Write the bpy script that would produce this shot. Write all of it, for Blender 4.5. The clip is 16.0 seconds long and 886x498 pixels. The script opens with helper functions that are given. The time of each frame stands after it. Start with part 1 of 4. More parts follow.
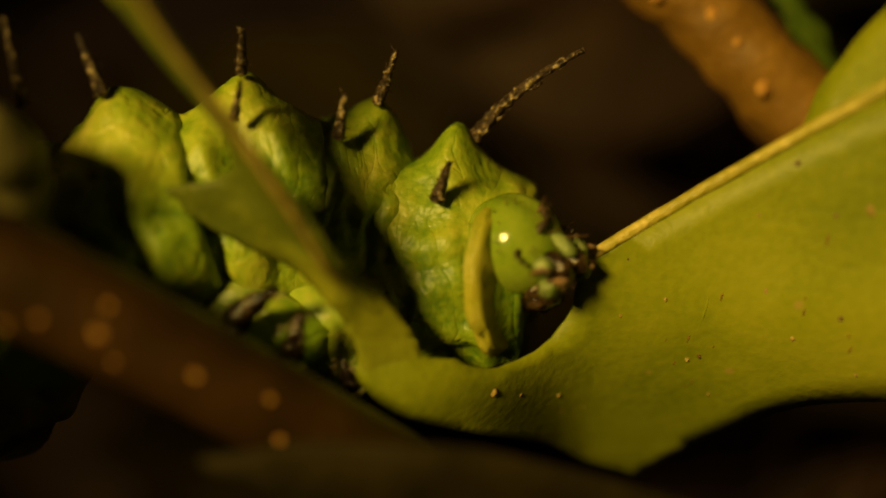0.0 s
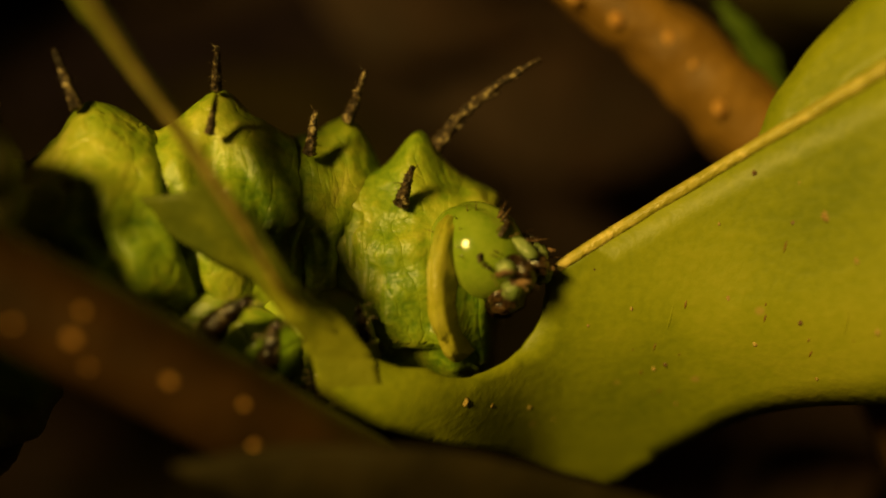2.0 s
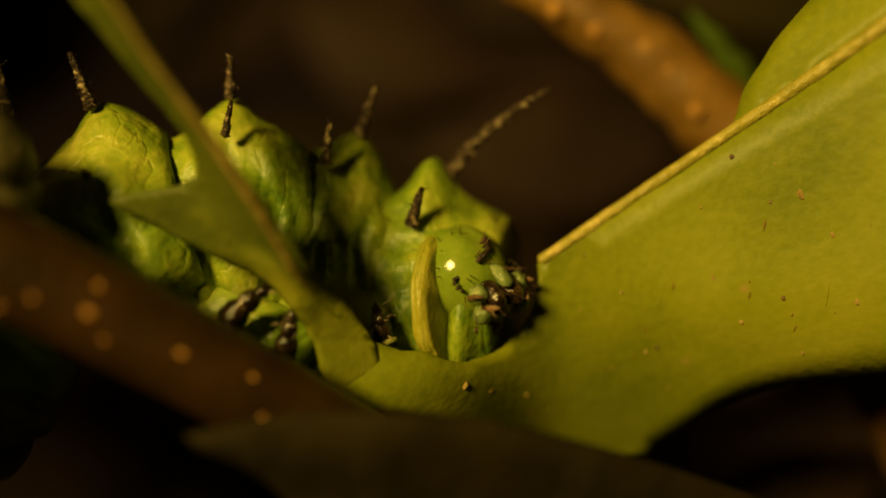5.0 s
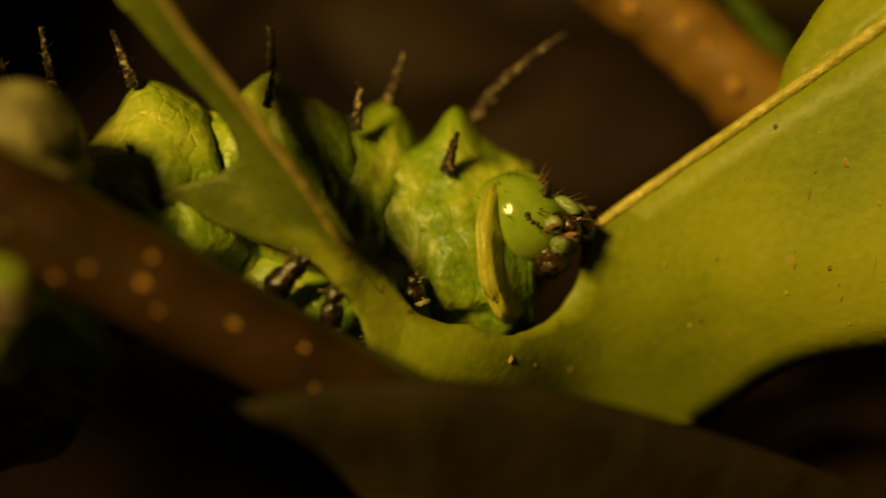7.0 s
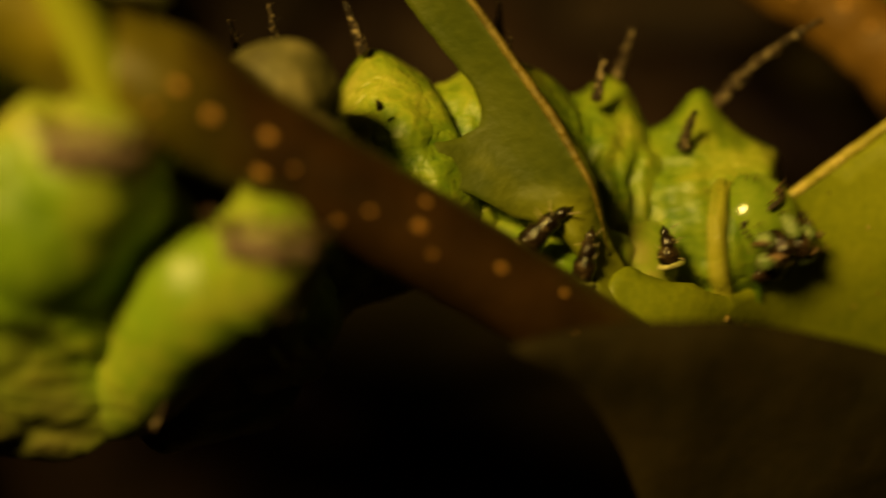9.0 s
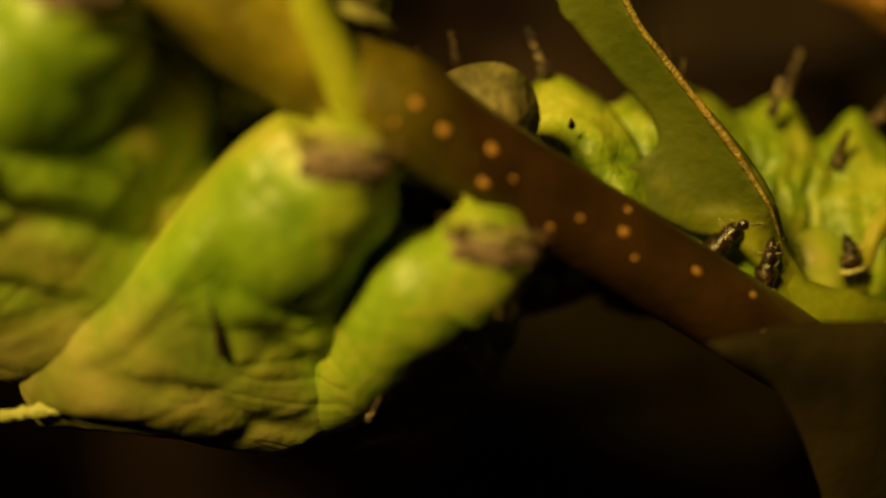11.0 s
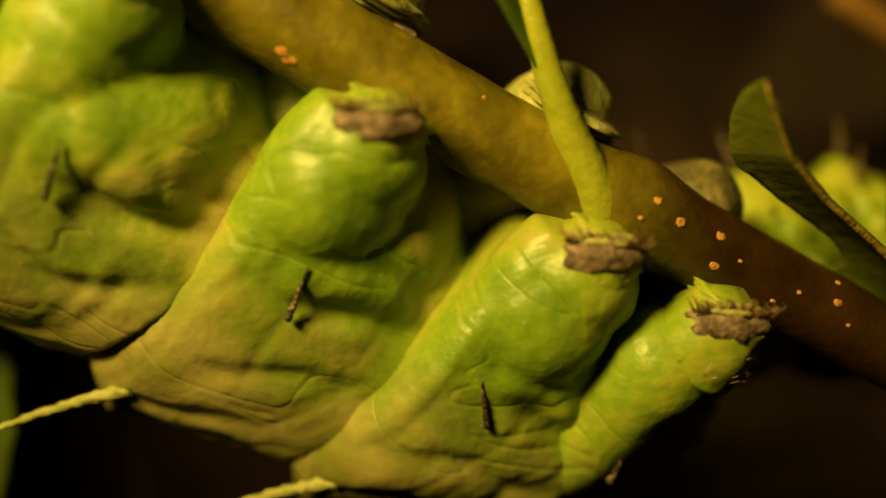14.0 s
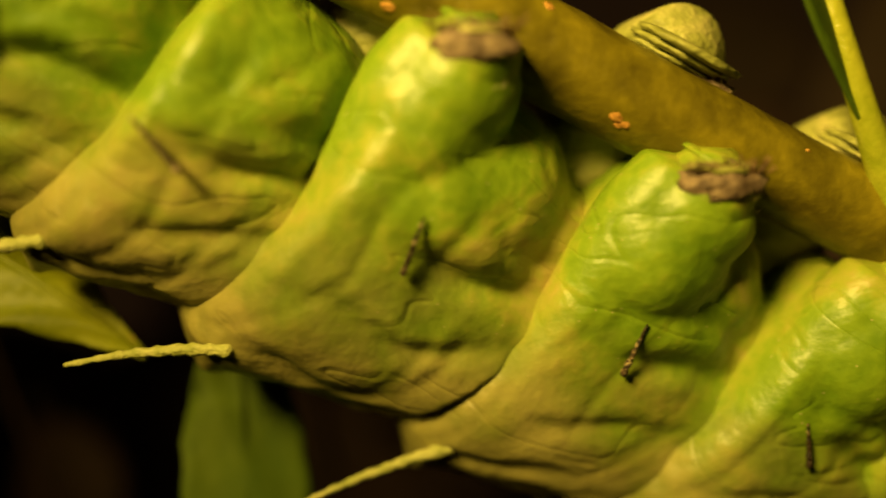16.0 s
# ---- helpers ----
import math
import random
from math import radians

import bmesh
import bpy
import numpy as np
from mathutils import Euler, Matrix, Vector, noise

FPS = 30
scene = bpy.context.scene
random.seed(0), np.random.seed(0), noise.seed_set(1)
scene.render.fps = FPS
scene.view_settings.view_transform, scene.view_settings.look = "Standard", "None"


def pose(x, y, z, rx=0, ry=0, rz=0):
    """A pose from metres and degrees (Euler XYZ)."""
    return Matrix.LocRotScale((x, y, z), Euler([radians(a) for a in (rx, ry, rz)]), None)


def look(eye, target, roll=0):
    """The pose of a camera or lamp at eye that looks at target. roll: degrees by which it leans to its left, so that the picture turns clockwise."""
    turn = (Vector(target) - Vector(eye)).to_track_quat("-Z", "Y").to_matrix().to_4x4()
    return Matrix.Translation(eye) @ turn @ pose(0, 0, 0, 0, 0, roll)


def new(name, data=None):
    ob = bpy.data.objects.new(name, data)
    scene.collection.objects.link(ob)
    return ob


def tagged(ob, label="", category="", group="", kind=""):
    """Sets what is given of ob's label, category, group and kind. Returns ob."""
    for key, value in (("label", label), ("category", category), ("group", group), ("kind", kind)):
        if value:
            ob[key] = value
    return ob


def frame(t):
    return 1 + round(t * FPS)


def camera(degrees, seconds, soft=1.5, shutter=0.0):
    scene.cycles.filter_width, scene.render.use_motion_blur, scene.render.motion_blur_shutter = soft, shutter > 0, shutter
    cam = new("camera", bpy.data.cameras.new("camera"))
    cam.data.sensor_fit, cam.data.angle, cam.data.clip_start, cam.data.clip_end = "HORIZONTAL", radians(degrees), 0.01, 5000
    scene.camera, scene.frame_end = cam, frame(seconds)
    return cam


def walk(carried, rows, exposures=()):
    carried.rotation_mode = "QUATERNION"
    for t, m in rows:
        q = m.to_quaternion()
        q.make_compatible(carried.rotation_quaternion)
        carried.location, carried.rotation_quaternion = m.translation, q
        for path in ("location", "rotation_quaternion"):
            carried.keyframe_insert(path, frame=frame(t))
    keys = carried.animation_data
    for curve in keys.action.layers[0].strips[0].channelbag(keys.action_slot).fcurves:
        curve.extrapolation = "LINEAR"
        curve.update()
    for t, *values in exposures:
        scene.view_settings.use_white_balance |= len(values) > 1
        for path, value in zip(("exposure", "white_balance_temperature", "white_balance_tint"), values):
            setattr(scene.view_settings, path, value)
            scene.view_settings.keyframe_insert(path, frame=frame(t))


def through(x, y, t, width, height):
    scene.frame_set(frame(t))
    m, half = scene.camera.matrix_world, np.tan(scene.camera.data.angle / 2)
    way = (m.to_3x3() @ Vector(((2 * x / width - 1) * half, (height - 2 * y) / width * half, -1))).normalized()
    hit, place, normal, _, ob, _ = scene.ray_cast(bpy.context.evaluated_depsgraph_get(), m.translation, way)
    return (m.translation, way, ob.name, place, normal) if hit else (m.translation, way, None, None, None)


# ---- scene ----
cam = camera(52.0, 16.0, soft=1.7, shutter=0.5)
PATH = [
    (0, look((0.00338, 0.00334, 0.60431), (-0.00054, 0.10306, 0.59795), 2.03)),
    (0.5, look((0.00306, 0.00281, 0.60317), (0.00203, 0.10278, 0.60085), 1.78)),
    (1, look((0.00269, 0.00233, 0.60272), (0.00306, 0.10232, 0.60116), 1.44)),
    (1.5, look((0.00229, 0.00203, 0.60272), (0.00326, 0.10200, 0.60044), 1.12)),
    (2, look((0.00320, 0.00246, 0.60246), (0.00297, 0.10245, 0.60180), 1.39)),
    (2.5, look((0.00335, 0.00231, 0.60093), (0.00386, 0.10223, 0.60500), 1.24)),
    (3, look((0.00305, 0.00196, 0.59983), (0.00426, 0.10173, 0.60642), 0.87)),
    (3.5, look((0.00286, 0.00155, 0.59937), (0.00439, 0.10127, 0.60678), 0.23)),
    (4, look((0.00304, 0.00132, 0.59978), (0.00394, 0.10116, 0.60539), 0.09)),
    (6.5, look((0.00253, -0.00015, 0.59611), (0.00291, 0.09944, 0.60522), -1.29)),
    (7, look((0.00159, 0.00064, 0.59714), (0.00050, 0.10038, 0.60417), -1.02)),
    (7.5, look((-0.00181, 0.00139, 0.59517), (-0.00052, 0.10064, 0.60733), -1.69)),
    (8, look((-0.00338, 0.00143, 0.59415), (-0.00417, 0.10057, 0.60723), -1.85)),
    (8.5, look((-0.00444, 0.00041, 0.59316), (-0.00923, 0.09936, 0.60681), -1.40)),
    (9, look((-0.00920, -0.00007, 0.59279), (-0.01074, 0.09908, 0.60575), -1.90)),
    (11.5, look((-0.01834, -0.00451, 0.59126), (-0.02403, 0.09388, 0.60824), -1.66)),
    (12, look((-0.02087, -0.00565, 0.59190), (-0.02592, 0.09293, 0.60790), -2.33)),
    (12.5, look((-0.02189, -0.00648, 0.59128), (-0.02857, 0.09149, 0.61014), -2.69)),
    (13, look((-0.02403, -0.00760, 0.59077), (-0.03176, 0.08954, 0.61321), -3.28)),
    (13.5, look((-0.02561, -0.00851, 0.59143), (-0.03393, 0.08837, 0.61481), -3.67)),
    (14, look((-0.02627, -0.00997, 0.59113), (-0.03445, 0.08653, 0.61606), -3.94)),
    (14.5, look((-0.03015, -0.01125, 0.59162), (-0.03883, 0.08551, 0.61532), -4.77)),
    (15, look((-0.03435, -0.01209, 0.59265), (-0.04194, 0.08434, 0.61802), -5.86)),
    (15.5, look((-0.03804, -0.01310, 0.59396), (-0.04620, 0.08324, 0.61953), -6.45)),
    (16, look((-0.04227, -0.01367, 0.59550), (-0.04954, 0.08312, 0.61956), -7.11)),
]
walk(cam, PATH, exposures=[(0, -0.38), (7.5, -0.36), (9.0, -0.5), (11.5, -0.24), (13.0, -0.22), (14.5, -0.2), (16.0, -0.22)])

cam.data.dof.use_dof = True
cam.data.dof.focus_distance = 0.0448
cam.data.dof.aperture_fstop = 9.0

# ---- night air and the one lamp beside the camera ----
U = 0.006            # the plan is drawn in steps of 6 mm
Z0 = 0.6             # height of its origin over the ground


def W(x, y, z):
    return Vector((x * U, y * U, Z0 + z * U))


world = bpy.data.worlds.new("night")
world.use_nodes = True
world.node_tree.nodes["Background"].inputs[0].default_value = (1.0, 0.45, 0.14, 1)
world.node_tree.nodes["Background"].inputs[1].default_value = 0.012
scene.world = world

lamp = bpy.data.lights.new("video_lamp", "SPOT")
lamp.energy, lamp.color, lamp.shadow_soft_size = 3.0, (1.0, 0.665, 0.148), 0.021
lamp.spot_size, lamp.spot_blend = radians(60), 1.0
lamp_ob = new("video_lamp", lamp)
lamp_ob.matrix_world = look(W(-15.6, -17.0, 9.2), W(-3.2, 6.5, 4.8))


# ---- materials ----
def ramp(nt, fac, stops):
    r = nt.nodes.new("ShaderNodeValToRGB")
    while len(r.color_ramp.elements) < len(stops):
        r.color_ramp.elements.new(0.5)
    for e, (p, c) in zip(r.color_ramp.elements, stops):
        e.position, e.color = p, (*c, 1)
    nt.links.new(fac, r.inputs[0])
    return r.outputs[0]


def material(name, stops, size, rough=0.5, bump=0.2, bump_size=None, spec=0.4, sub=0.0, through=0.0,
             warp=0.4, speck=None, bump2=0.0):
    """Two scales of noise over a colour ramp, a relief from both, and optional translucency; sizes in millimetres."""
    m = bpy.data.materials.new(name)
    m.use_nodes = True
    nt = m.node_tree
    b = nt.nodes["Principled BSDF"]
    co = nt.nodes.new("ShaderNodeTexCoord")
    big = nt.nodes.new("ShaderNodeTexNoise")
    big.inputs["Scale"].default_value, big.inputs["Detail"].default_value = 1000 / size, 4
    big.inputs["Distortion"].default_value = warp
    fine = nt.nodes.new("ShaderNodeTexNoise")
    fine.inputs["Scale"].default_value, fine.inputs["Detail"].default_value = 1000 / (bump_size or size / 8), 5
    for nz in (big, fine):
        nt.links.new(co.outputs["Object"], nz.inputs["Vector"])
    mix = nt.nodes.new("ShaderNodeMath")
    mix.operation = "MULTIPLY_ADD"
    mix.inputs[1].default_value, mix.inputs[2].default_value = 0.35, -0.175
    nt.links.new(fine.outputs["Fac"], mix.inputs[0])
    add = nt.nodes.new("ShaderNodeMath")
    nt.links.new(mix.outputs[0], add.inputs[0])
    nt.links.new(big.outputs["Fac"], add.inputs[1])
    col = ramp(nt, add.outputs[0], stops)
    if speck:
        vo = nt.nodes.new("ShaderNodeTexVoronoi")
        vo.inputs["Scale"].default_value = 1000 / speck[1]
        nt.links.new(co.outputs["Object"], vo.inputs["Vector"])
        mask = ramp(nt, vo.outputs["Distance"], [(0.0, (1, 1, 1)), (speck[2], (1, 1, 1)), (speck[2] + 0.06, (0, 0, 0))])
        mx = nt.nodes.new("ShaderNodeMix")
        mx.data_type = "RGBA"
        nt.links.new(mask, mx.inputs[0])
        nt.links.new(col, mx.inputs[6])
        mx.inputs[7].default_value = (*speck[0], 1)
        col = mx.outputs[2]
    nt.links.new(col, b.inputs["Base Color"])
    b.inputs["Roughness"].default_value = rough
    b.inputs["Specular IOR Level"].default_value = spec
    if sub:
        b.inputs["Subsurface Weight"].default_value = sub
        b.inputs["Subsurface Radius"].default_value = (0.0012, 0.0014, 0.0004)
        b.inputs["Subsurface Scale"].default_value = 1.0
    bp = nt.nodes.new("ShaderNodeBump")
    bp.inputs["Strength"].default_value, bp.inputs["Distance"].default_value = bump, 0.0004
    nt.links.new(fine.outputs["Fac"], bp.inputs["Height"])
    if bump2:
        b2 = nt.nodes.new("ShaderNodeBump")
        b2.inputs["Strength"].default_value, b2.inputs["Distance"].default_value = bump2, 0.0012
        nt.links.new(big.outputs["Fac"], b2.inputs["Height"])
        nt.links.new(bp.outputs[0], b2.inputs["Normal"])
        bp = b2
    nt.links.new(bp.outputs[0], b.inputs["Normal"])
    if through:
        tr = nt.nodes.new("ShaderNodeBsdfTranslucent")
        nt.links.new(col, tr.inputs["Color"])
        ms = nt.nodes.new("ShaderNodeMixShader")
        ms.inputs[0].default_value = through
        nt.links.new(b.outputs[0], ms.inputs[1])
        nt.links.new(tr.outputs[0], ms.inputs[2])
        nt.links.new(ms.outputs[0], nt.nodes["Material Output"].inputs["Surface"])
    return m


def powder(m, way, lo, hi, colours, cover=0.85):
    """A greyish brown bloom over the animal's back, that thins out down its flank; also the leaf strip's blend from
    dark to yellow-green.
    """
    nt = m.node_tree
    b = nt.nodes["Principled BSDF"]
    col = b.inputs["Base Color"].links[0].from_socket
    co = nt.nodes.new("ShaderNodeTexCoord")
    dot = nt.nodes.new("ShaderNodeVectorMath")
    dot.operation = "DOT_PRODUCT"
    dot.inputs[1].default_value = way
    nt.links.new(co.outputs["Object"], dot.inputs[0])
    nz = nt.nodes.new("ShaderNodeTexNoise")
    nz.inputs["Scale"].default_value, nz.inputs["Detail"].default_value = 260, 6
    nt.links.new(co.outputs["Object"], nz.inputs["Vector"])
    ad = nt.nodes.new("ShaderNodeMath")
    ad.operation = "MULTIPLY_ADD"
    ad.inputs[1].default_value = 0.012
    nt.links.new(nz.outputs["Fac"], ad.inputs[0])
    nt.links.new(dot.outputs["Value"], ad.inputs[2])
    mr = nt.nodes.new("ShaderNodeMapRange")
    mr.inputs["From Min"].default_value, mr.inputs["From Max"].default_value = lo, hi
    mr.inputs["To Max"].default_value = cover
    nt.links.new(ad.outputs[0], mr.inputs["Value"])
    mx = nt.nodes.new("ShaderNodeMix")
    mx.data_type = "RGBA"
    nt.links.new(mr.outputs[0], mx.inputs[0])
    nt.links.new(col, mx.inputs[6])
    nt.links.new(ramp(nt, nz.outputs["Fac"], colours), mx.inputs[7])
    nt.links.new(mx.outputs[2], b.inputs["Base Color"])


def creases(m, along, across, length, width, depth):
    """Press fine creases into a skin: long one way, narrow the other; length and width in millimetres."""
    nt = m.node_tree
    b = nt.nodes["Principled BSDF"]
    co = nt.nodes.new("ShaderNodeTexCoord")
    xyz = nt.nodes.new("ShaderNodeCombineXYZ")
    third = Vector(along).cross(Vector(across)).normalized()
    for i, (way, size) in enumerate(((along, length), (across, width), (third, length))):
        dot = nt.nodes.new("ShaderNodeVectorMath")
        dot.operation = "DOT_PRODUCT"
        dot.inputs[1].default_value = Vector(way).normalized() * (1000 / size)
        nt.links.new(co.outputs["Object"], dot.inputs[0])
        nt.links.new(dot.outputs["Value"], xyz.inputs[i])
    nz = nt.nodes.new("ShaderNodeTexNoise")
    nz.inputs["Scale"].default_value, nz.inputs["Detail"].default_value, nz.inputs["Distortion"].default_value = 1.0, 2, 0.5
    nt.links.new(xyz.outputs[0], nz.inputs["Vector"])
    groove = ramp(nt, nz.outputs["Fac"], [(0.40, (1, 1, 1)), (0.485, (0.75, 0.75, 0.75)), (0.50, (0, 0, 0)), (0.515, (0.75, 0.75, 0.75)), (0.60, (1, 1, 1))])
    bp = nt.nodes.new("ShaderNodeBump")
    bp.inputs["Strength"].default_value, bp.inputs["Distance"].default_value = depth, 0.0005
    nt.links.new(groove, bp.inputs["Height"])
    nt.links.new(b.inputs["Normal"].links[0].from_socket, bp.inputs["Normal"])
    nt.links.new(bp.outputs[0], b.inputs["Normal"])


SKIN = material("green_skin", [(0.34, (0.085, 0.165, 0.006)), (0.48, (0.20, 0.28, 0.012)), (0.62, (0.31, 0.35, 0.025)), (0.76, (0.46, 0.45, 0.08))],
                5.0, 0.42, bump=0.3, bump_size=0.45, spec=0.42, sub=0.12, bump2=0.35)
SKIN_DULL = material("powdery_green_skin", [(0.32, (0.12, 0.215, 0.008)), (0.48, (0.19, 0.295, 0.014)), (0.60, (0.28, 0.33, 0.03)), (0.76, (0.36, 0.31, 0.08))],
                     6.0, 0.41, bump=0.2, bump_size=0.7, spec=0.42, sub=0.15, bump2=0.3, warp=0.6, speck=((0.42, 0.40, 0.18), 0.7, 0.035))
powder(SKIN_DULL, (-0.595, 0.398, -0.687), 0.004, 0.0125, [(0.35, (0.14, 0.118, 0.034)), (0.62, (0.315, 0.272, 0.088))])
creases(SKIN_DULL, (0.80, 0.36, -0.48), (-0.595, 0.398, -0.687), 13.0, 5.5, 0.20)
creases(SKIN, (0.0, 0.3, 1.0), (1.0, 0.0, 0.0), 5.0, 2.2, 0.22)
COLLAR = material("yellow_skin", [(0.3, (0.20, 0.235, 0.012)), (0.5, (0.31, 0.30, 0.022)), (0.7, (0.36, 0.34, 0.05))], 3.0, 0.45, bump=0.2, sub=0.1)
HEAD = material("green_head_shell", [(0.3, (0.14, 0.225, 0.010)), (0.7, (0.24, 0.31, 0.028))], 2.2, 0.14, bump=0.06, spec=0.6)
PALE = material("pale_green_mouth", [(0.3, (0.11, 0.16, 0.035)), (0.5, (0.18, 0.24, 0.075)), (0.7, (0.30, 0.35, 0.14))], 0.8, 0.25, bump=0.2)
BLACK = material("black_horn", [(0.35, (0.012, 0.008, 0.005)), (0.7, (0.06, 0.04, 0.02))], 0.8, 0.35, bump=0.6, bump_size=0.2)
BROWN = material("brown_horn", [(0.35, (0.06, 0.03, 0.015)), (0.7, (0.28, 0.17, 0.08))], 0.7, 0.3, bump=0.5, bump_size=0.15)
MOUTH = material("dark_glossy_mouth", [(0.4, (0.010, 0.006, 0.003)), (0.62, (0.05, 0.028, 0.012)), (0.8, (0.14, 0.09, 0.04))], 0.6, 0.13, bump=0.3, bump_size=0.2, spec=0.7)
LEGS = material("dark_glossy_leg", [(0.45, (0.008, 0.005, 0.003)), (0.64, (0.03, 0.018, 0.008)), (0.82, (0.14, 0.10, 0.045))], 0.8, 0.13, bump=0.3, bump_size=0.2, spec=0.7)
SPINE = material("dark_bumpy_spine", [(0.42, (0.018, 0.011, 0.006)), (0.56, (0.08, 0.05, 0.025)), (0.68, (0.5, 0.4, 0.22))], 0.35, 0.4, bump=0.8, bump_size=0.2)
SPIKE = material("pale_green_spike", [(0.3, (0.27, 0.31, 0.06)), (0.7, (0.46, 0.47, 0.16))], 0.8, 0.45, bump=0.6, bump_size=0.25)
SOLE = material("grey_brown_sole", [(0.35, (0.09, 0.06, 0.04)), (0.55, (0.22, 0.16, 0.11)), (0.75, (0.4, 0.32, 0.2))], 0.9, 0.55, bump=0.6, bump_size=0.3)
HAIR = material("pale_hair", [(0.3, (0.45, 0.36, 0.18)), (0.7, (0.6, 0.5, 0.3))], 1.0, 0.4, bump=0.0)
LEAF = material("yellow_green_leaf", [(0.3, (0.20, 0.245, 0.007)), (0.55, (0.31, 0.345, 0.011)), (0.75, (0.385, 0.395, 0.024))], 9.0, 0.44, bump=0.12, bump_size=0.45,
                through=0.3, bump2=0.08, spec=0.26, speck=((0.42, 0.34, 0.06), 3.2, 0.035))
# near-black: the shade these leaves hang in is put into their colour
LEAF_SHADED = material("shaded_olive_leaf", [(0.3, (0.013, 0.0105, 0.002)), (0.7, (0.026, 0.018, 0.003))], 8.0, 0.75, bump=0.2, bump_size=0.7, through=0.1, spec=0.12)
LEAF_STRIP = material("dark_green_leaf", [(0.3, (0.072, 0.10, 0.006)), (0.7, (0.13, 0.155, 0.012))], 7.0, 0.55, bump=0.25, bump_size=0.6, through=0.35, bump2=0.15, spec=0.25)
# dark green above, blending into the big leaf's yellow-green towards its foot
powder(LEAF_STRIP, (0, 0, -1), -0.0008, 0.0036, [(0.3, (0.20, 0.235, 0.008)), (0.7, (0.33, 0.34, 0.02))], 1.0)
FOOT_SKIN = material("wrinkled_olive_skin", [(0.3, (0.16, 0.17, 0.03)), (0.5, (0.30, 0.32, 0.08)), (0.7, (0.48, 0.45, 0.18))], 3.0, 0.5, bump=0.5, bump_size=0.5, bump2=0.3)
# a darker, browner copy of FOOT_SKIN, used on one far proleg only
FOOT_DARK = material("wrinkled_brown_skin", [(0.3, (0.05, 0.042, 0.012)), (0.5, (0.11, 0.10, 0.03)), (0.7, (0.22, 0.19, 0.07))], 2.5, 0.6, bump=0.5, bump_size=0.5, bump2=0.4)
LEAF_FAR = material("green_leaf", [(0.3, (0.05, 0.095, 0.006)), (0.7, (0.10, 0.15, 0.010))], 9.0, 0.6, bump=0.2, through=0.25, spec=0.15)
RIB = material("pale_leaf_rib", [(0.3, (0.26, 0.24, 0.02)), (0.55, (0.38, 0.33, 0.05)), (0.75, (0.62, 0.5, 0.14))], 0.9, 0.36, bump=0.4, bump_size=0.3)
RIB_BROWN = material("golden_brown_rib", [(0.3, (0.12, 0.09, 0.012)), (0.7, (0.26, 0.19, 0.03))], 1.2, 0.45, bump=0.6, bump_size=0.35)
SCAR = material("brown_scar", [(0.3, (0.20, 0.12, 0.02)), (0.7, (0.5, 0.36, 0.10))], 0.5, 0.5, bump=0.4)
RED_SCAR = material("reddish_scratch", [(0.3, (0.13, 0.06, 0.01)), (0.7, (0.24, 0.13, 0.02))], 0.5, 0.5, bump=0.3)
STALK = material("yellow_green_stalk", [(0.3, (0.20, 0.25, 0.01)), (0.7, (0.34, 0.36, 0.03))], 3.0, 0.24, bump=0.25, bump_size=0.5, spec=0.5)
LENTICEL = material("orange_lenticel", [(0.3, (0.32, 0.14, 0.02)), (0.7, (0.60, 0.33, 0.07))], 0.5, 0.6, bump=0.6, bump_size=0.2)
TWIG = material("orange_brown_bark", [(0.3, (0.12, 0.06, 0.006)), (0.7, (0.25, 0.13, 0.014))], 4.0, 0.6, bump=0.4)
# browns taken down to near-black, so the dark behind is in the colour
WITHER = material("darkened_withered_leaf", [(0.3, (0.014, 0.006, 0.002)), (0.7, (0.031, 0.012, 0.004))], 8.0, 0.8, bump=0.4)
WITHER_DARK = material("darkened_leaf", [(0.3, (0.012, 0.006, 0.002)), (0.7, (0.028, 0.014, 0.005))], 12.0, 0.85, bump=0.4)
SOIL = material("dark_leaf_litter", [(0.3, (0.02, 0.012, 0.006)), (0.7, (0.08, 0.045, 0.02))], 60.0, 0.9, bump=0.8, bump_size=12.0)


def bark():
    """Olive on the young end, dark brown past the leaf stalk; the change follows the branch's own length."""
    m = material("branch_bark", [(0.28, (0.075, 0.062, 0.004)), (0.5, (0.135, 0.115, 0.006)), (0.72, (0.22, 0.185, 0.010))], 2.6, 0.36, bump=0.25, bump_size=0.7, spec=0.35)
    nt = m.node_tree
    b = nt.nodes["Principled BSDF"]
    young = b.inputs["Base Color"].links[0].from_socket
    co = nt.nodes.new("ShaderNodeTexCoord")
    sx = nt.nodes.new("ShaderNodeSeparateXYZ")
    nt.links.new(co.outputs["Object"], sx.inputs[0])
    nz = nt.nodes.new("ShaderNodeTexNoise")
    nz.inputs["Scale"].default_value = 350
    nt.links.new(co.outputs["Object"], nz.inputs["Vector"])
    ad = nt.nodes.new("ShaderNodeMath")
    ad.operation = "MULTIPLY_ADD"
    ad.inputs[1].default_value = 0.004
    nt.links.new(nz.outputs["Fac"], ad.inputs[0])
    nt.links.new(sx.outputs[0], ad.inputs[2])
    mr = nt.nodes.new("ShaderNodeMapRange")
    mr.inputs["From Min"].default_value, mr.inputs["From Max"].default_value = -0.001, 0.005
    nt.links.new(ad.outputs[0], mr.inputs["Value"])
    old = ramp(nt, nz.outputs["Fac"], [(0.3, (0.016, 0.008, 0.0013)), (0.7, (0.038, 0.018, 0.003))])
    mx = nt.nodes.new("ShaderNodeMix")
    mx.data_type = "RGBA"
    nt.links.new(mr.outputs[0], mx.inputs[0])
    nt.links.new(young, mx.inputs[6])
    nt.links.new(old, mx.inputs[7])
    nt.links.new(mx.outputs[2], b.inputs["Base Color"])
    return m


BARK = bark()


